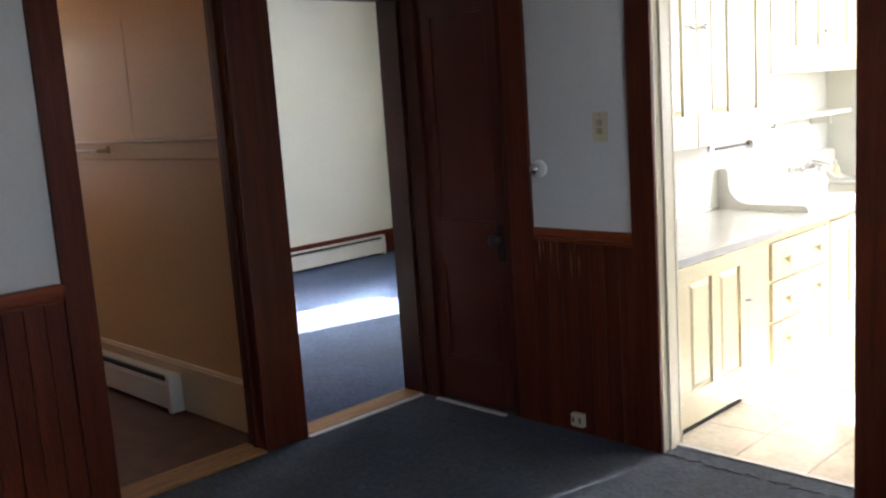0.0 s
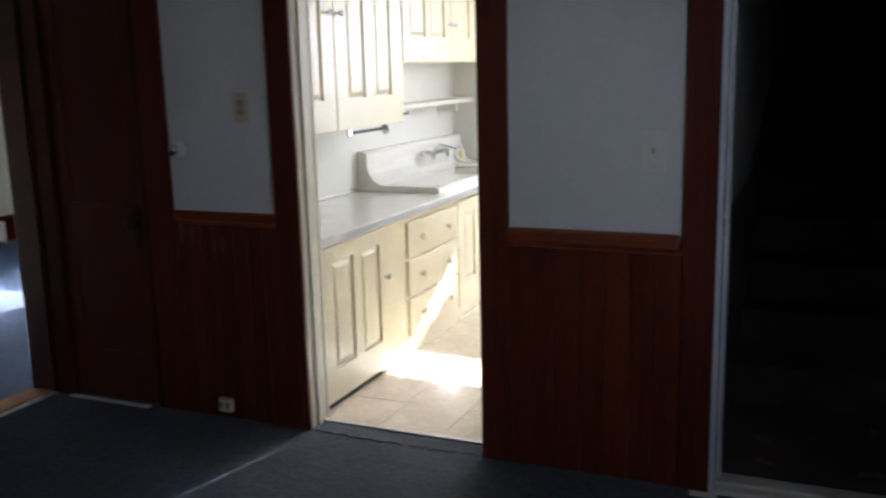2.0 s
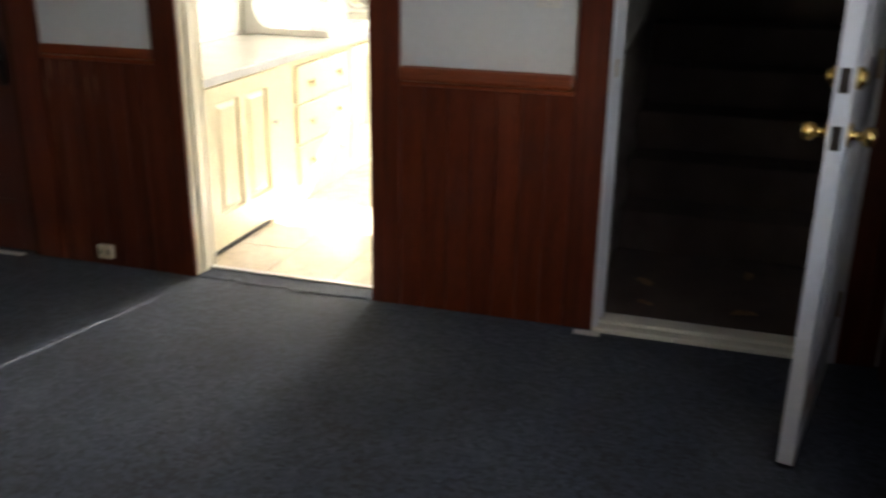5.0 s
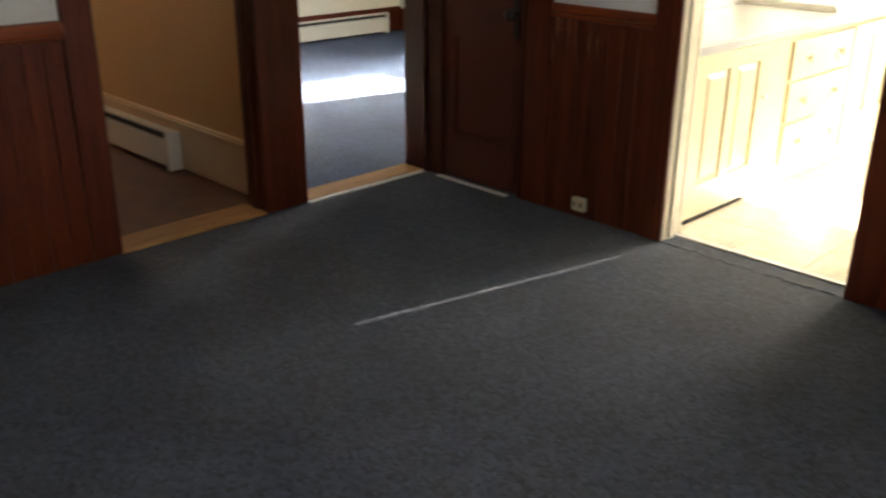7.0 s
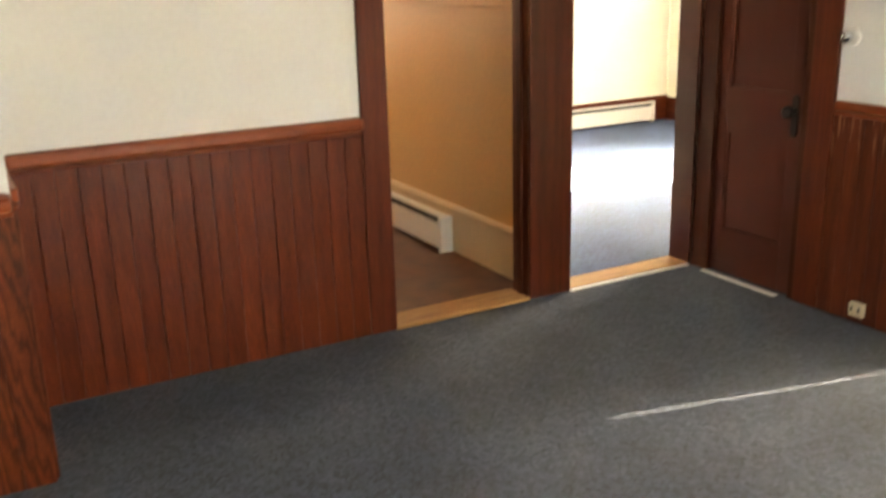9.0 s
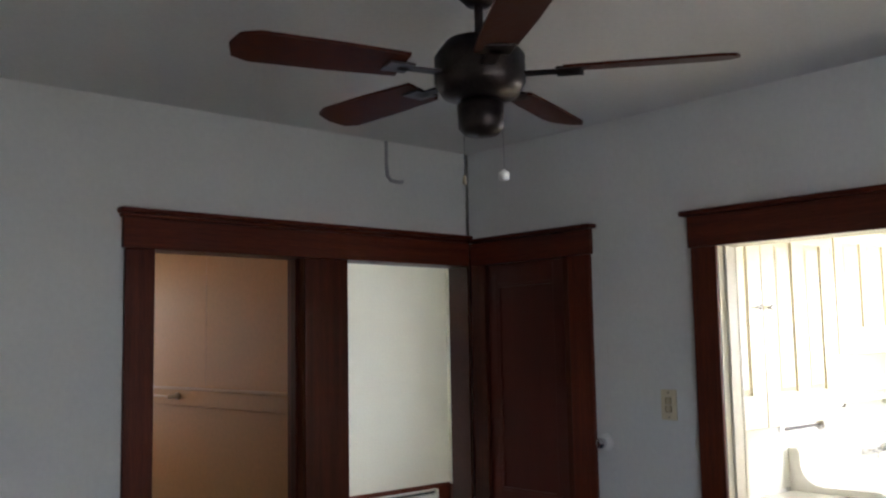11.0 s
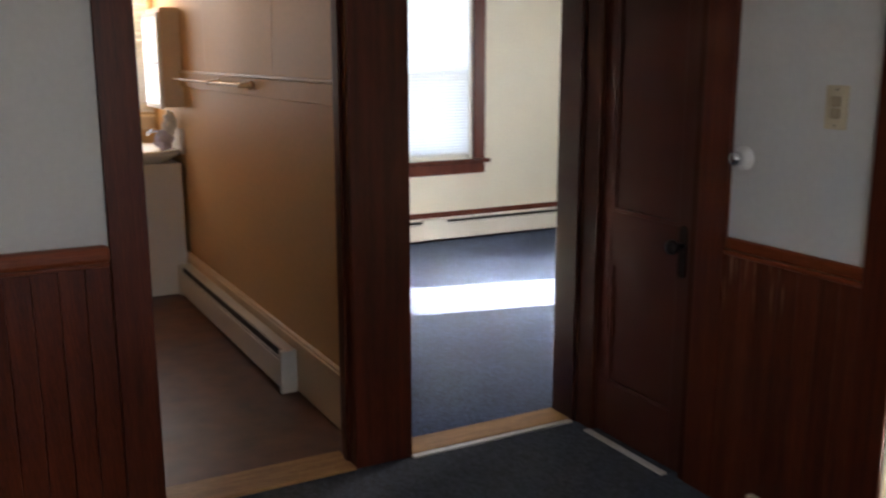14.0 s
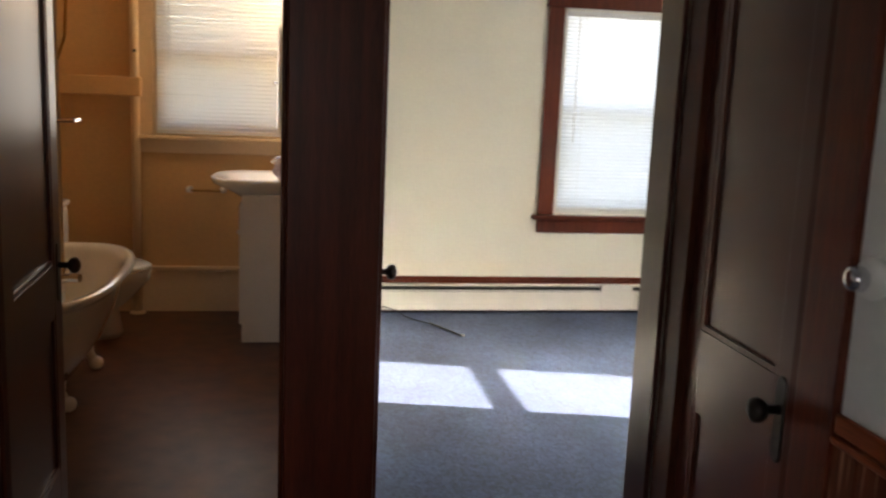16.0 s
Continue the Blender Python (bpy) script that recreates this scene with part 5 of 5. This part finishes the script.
part("face_frame", boxes((1.805, 1.86, YF + 0.03, YF + 0.05, 0.0, CT - 0.044), (3.1, XE - 0.004, YF + 0.03, YF + 0.05, 0.0, CT - 0.044), (1.86, 3.1, YF + 0.03, YF + 0.05, 0.72, CT - 0.044), (1.86, 3.1, YF + 0.03, YF + 0.05, 0.0, 0.06)), CREAM, u3)
cab_door(u3, 1.865, 2.475, YF + 0.018, 0.065, 0.715, 2, (2.43, 0.5))
cab_door(u3, 2.48, 3.095, YF + 0.018, 0.065, 0.715, 2, (2.52, 0.5))
top = thing("countertop", (1.6, -1.1, CT - 0.035), "pale laminate kitchen countertop", "countertop")
part("slab", boxes((0.168, 2.28, -1.412, -0.802, CT - 0.042, CT, 0.005), (2.28, 3.0, -1.412, -1.31, CT - 0.042, CT, 0.005), (3.0, XE - 0.002, -1.412, -0.802, CT - 0.042, CT, 0.005)), COUNTER_M, top)
part("metal_edge", boxes((0.168, XE - 0.003, -1.416, -1.4125, CT - 0.036, CT - 0.003)), EDGE_METAL, top)
part("splash_strip", boxes((0.17, 1.64, -0.815, -0.801, CT + 0.001, CT + 0.02, 0.003)), STRIP, top)
sink = thing("kitchen_sink", (2.35, -1.05, CT), "white enamelled sink with a high splash back", "sink")


def extrude_x(profile, x0, x1):
    """A closed (y, z) outline drawn out along x."""
    bm = bmesh.new()
    e0 = [bm.verts.new((x0, y, z)) for y, z in profile]
    e1 = [bm.verts.new((x1, y, z)) for y, z in profile]
    bm.faces.new(e0)
    bm.faces.new(list(reversed(e1)))
    for i in range(len(profile)):
        j = (i + 1) % len(profile)
        bm.faces.new((e0[i], e1[i], e1[j], e0[j]))
    bmesh.ops.recalc_face_normals(bm, faces=bm.faces)
    return bm


back = [(-0.802, CT + 0.001), (-0.802, 1.025)] + [(-0.835 - 0.03 * math.sin(radians(k * 15)), 0.995 + 0.03 * math.cos(radians(k * 15))) for k in range(7)]
fillet = [(-0.985 + 0.12 * math.cos(radians(k * 15)), CT + 0.155 - 0.12 * math.sin(radians(k * 15))) for k in range(7)]
front = [(-1.30 - 0.03 * math.sin(radians(k * 22.5)), CT + 0.005 + 0.03 * math.cos(radians(k * 22.5))) for k in range(5)] + [(-1.33, CT + 0.001)]
part("drainboard", extrude_x(back + fillet + front, 1.66, 2.30), PORCELAIN, sink)
part("splash_back", extrude_x(back + [(-0.868, CT + 0.06), (-0.889, CT + 0.03), (-0.889, CT + 0.001)], 2.30, 2.98), PORCELAIN, sink)
part("end_board", extrude_x(back + fillet + front, 2.98, 3.13), PORCELAIN, sink)
part("rim", boxes((2.30, 2.98, -1.33, -1.285, CT + 0.001, CT + 0.03, 0.01), (2.30, 2.345, -1.285, -0.895, CT + 0.001, CT + 0.03, 0.01), (2.935, 2.98, -1.285, -0.895, CT + 0.001, CT + 0.03, 0.01), (2.30, 2.98, -0.905, -0.889, CT + 0.001, CT + 0.03, 0.01)), PORCELAIN, sink)
part("basin", boxes((2.34, 2.94, -1.29, -0.89, CT - 0.16, CT - 0.148), (2.34, 2.352, -1.29, -0.89, CT - 0.148, CT + 0.002), (2.928, 2.94, -1.29, -0.89, CT - 0.148, CT + 0.002), (2.352, 2.928, -1.29, -1.278, CT - 0.148, CT + 0.002), (2.352, 2.928, -0.902, -0.89, CT - 0.148, CT + 0.002)), PORCELAIN, sink)
tapk = thing("kitchen_tap", (2.52, -0.87, 0.93), "chrome wall-mounted kitchen tap with cross handles", "tap")
part("bridge", tube(bmesh.new(), [(2.40, -0.93, 0.945), (2.64, -0.93, 0.945)], 0.014, 12), CHROME, tapk, smooth=True)
for hx in (2.40, 2.64):
    part("inlet", tube(bmesh.new(), [(hx, -0.88, 0.945), (hx, -0.955, 0.945)], 0.017, 12), CHROME, tapk, smooth=True)
    part("handle", boxes((hx - 0.038, hx + 0.038, -0.975, -0.957, 0.939, 0.951, 0.004), (hx - 0.006, hx + 0.006, -0.975, -0.957, 0.908, 0.982, 0.004)), CHROME, tapk)
part("spout", tube(bmesh.new(), [(2.52, -0.93, 0.945), (2.52, -0.95, 0.985), (2.52, -0.98, 0.99), (2.52, -1.08, 0.965), (2.52, -1.10, 0.94)], 0.011, 12), CHROME, tapk, smooth=True)
btl = thing("soap_bottle", (3.02, -0.95, CT), "small cream soap bottle beside the tap", "bottle")
part("body", lathe(bmesh.new(), [(0.028, 0.0), (0.032, 0.006), (0.032, 0.10), (0.02, 0.125), (0.013, 0.13)], Matrix.Translation((3.04, -0.90, CT)), 20), IVORY, btl, smooth=True)
part("cap", lathe(bmesh.new(), [(0.014, 0.131), (0.014, 0.155), (0.006, 0.16)], Matrix.Translation((3.04, -0.90, CT)), 16), WHITE_PL, btl)

UF = -1.10
uc = unit("wall_cabinet", "cream painted wall cabinet with two panelled doors", 0.17, 1.70, 1.20, 2.25, UF, -0.80)
part("face_frame", boxes((0.17, 0.188, UF, UF + 0.02, 1.20, 2.249), (1.66, 1.70, UF, UF + 0.02, 1.20, 2.249), (0.188, 1.66, UF, UF + 0.02, 2.2, 2.249)), CREAM, uc)
cab_door(uc, 0.19, 0.908, UF - 0.012, 1.205, 2.195, 2, (0.85, 1.785, 1), st=0.125, mid=0.125, zb=0.16)
cab_door(uc, 0.915, 1.655, UF - 0.012, 1.205, 2.195, 2, (0.962, 1.785, 1), 1.652, st=0.125, mid=0.125, zb=0.16)
uc2 = unit("wall_cabinet", "short cream painted wall cabinet above the sink", 1.702, XE - 0.002, 1.535, 2.25, UF, -0.80)
cab_door(uc2, 1.715, 2.42, UF - 0.004, 1.54, 2.235, 2, (2.385, 1.77, 1))
cab_door(uc2, 2.427, 3.13, UF - 0.004, 1.54, 2.235, 2, (2.462, 1.77, 1))
for ob_, x0_, x1_ in ((uc, 0.17, 1.70), (uc2, 1.702, XE - 0.002)):
    part("top_board", boxes((x0_, x1_, UF - 0.016, -0.80, 2.251, 2.29, 0.004)), CREAM, ob_)
soff = solid("kitchen_soffit", boxes((0.14, XE, UF + 0.004, -0.801, 2.291, CH)), KIT_WALL, "white boxed soffit above the wall cabinets", "soffit")
shelf = thing("wall_shelf", (2.45, -0.88, 1.26), "white wooden shelf on the wall above the sink", "shelf")
part("board", boxes((1.75, XE - 0.003, -0.97, -0.801, 1.255, 1.285, 0.006)), WHITE_TRIM, shelf)
for bx in (1.95, 2.9):
    part("bracket", boxes((bx, bx + 0.02, -0.93, -0.801, 1.20, 1.2545, 0.003)), WHITE_TRIM, shelf)
hook = thing("wall_hook", (2.28, -0.81, 1.22), "small dark wall hook under the shelf", "hook")
part("plate", boxes((2.27, 2.30, -0.812, -0.801, 1.195, 1.235, 0.002)), DARK_METAL, hook)
part("peg", tube(bmesh.new(), [(2.285, -0.81, 1.22), (2.285, -0.84, 1.215), (2.285, -0.845, 1.235)], 0.004, 8), DARK_METAL, hook)
tow = thing("towel_rack", (1.35, -1.04, 1.17), "metal towel bar under the wall cabinet", "towel rack")
part("bar", tube(bmesh.new(), [(1.12, -1.06, 1.178), (1.52, -1.06, 1.178)], 0.008, 10), DARK_METAL, tow)
part("end_disc", lathe(bmesh.new(), [(0.024, -0.01), (0.028, 0.0), (0.024, 0.01), (0.003, 0.012)], Matrix.Translation((1.53, -1.06, 1.172)) @ Matrix.Rotation(radians(90), 4, "Y"), 18), CHROME, tow, smooth=True)
part("arm", boxes((1.10, 1.13, -1.07, -1.05, 1.165, 1.199, 0.003)), CHROME, tow)


def curtain_panel(name, label, y0, y1, swag, lap):
    """A gathered cotton panel before the kitchen window, its hem rising towards the outer edge."""
    ob = thing(name, (XE - 0.06, (y0 + y1) / 2, 1.2), label, "curtain", "kitchen window curtains")
    bm = bmesh.new()
    nx, nz = 60, 16
    grid = []
    for i in range(nx + 1):
        u = i / nx
        y = y0 + (y1 - y0) * u
        hem = 1.08 - 0.06 * math.exp(-((u - 0.6) / 0.17) ** 2) * swag
        col = []
        for k in range(nz + 1):
            z = 2.25 + (hem - 2.25) * k / nz
            col.append(bm.verts.new((XE - 0.055 + 0.014 * math.sin(u * 44) * (0.4 + 0.6 * k / nz), y + lap * (1 if z < 1.42 else 0) * ((1 - u) if lap < 0 else u) ** 10, z)))
        grid.append(col)
    for i in range(nx):
        for k in range(nz):
            bm.faces.new((grid[i][k], grid[i + 1][k], grid[i + 1][k + 1], grid[i][k + 1]))
    part("cloth", bm, CURTAIN, ob, smooth=True)
    return ob


curtain_panel("curtain", "white cotton curtain panel at the kitchen window", -2.72, -2.1758, 0.0, 0.0)
curtain_panel("curtain", "white cotton curtain panel at the kitchen window", -2.1735, -1.60, 1.0, -0.02)
rod = thing("curtain_rod", (XE - 0.05, -2.15, 2.26), "thin white curtain rod at the kitchen window", "curtain rod")
part("rod", tube(bmesh.new(), [(XE - 0.055, -2.76, 2.262), (XE - 0.055, -1.56, 2.262)], 0.008, 10), WHITE_PL, rod)
for ry in (-2.74, -1.58):
    part("bracket", boxes((XE - 0.062, XE - 0.001, ry - 0.008, ry + 0.008, 2.25, 2.274, 0.002)), WHITE_PL, rod)

# floor tiles of the kitchen
S = 0.305
bm = bmesh.new()
box(bm, -S / 2 + 0.001, S / 2 - 0.001, -S / 2 + 0.001, S / 2 - 0.001, -0.012, 0.0, 0.0)
tile_me = mesh_of("tile", bm, TILE_M)
for i in range(10):
    for j in range(6):
        x, y = 0.14 + S * (i + 0.5), YF + 0.005 - S * (j + 0.5)
        if x + S / 2 > XE or y - S / 2 < -2.95:
            continue
        t = new("tile", tile_me)
        t.parent = floor_kitchen
        t.matrix_basis = pose(x, y, random.uniform(-0.0006, 0.0006), random.uniform(-0.15, 0.15), random.uniform(-0.15, 0.15), random.choice((0, 90, 180, 270)))
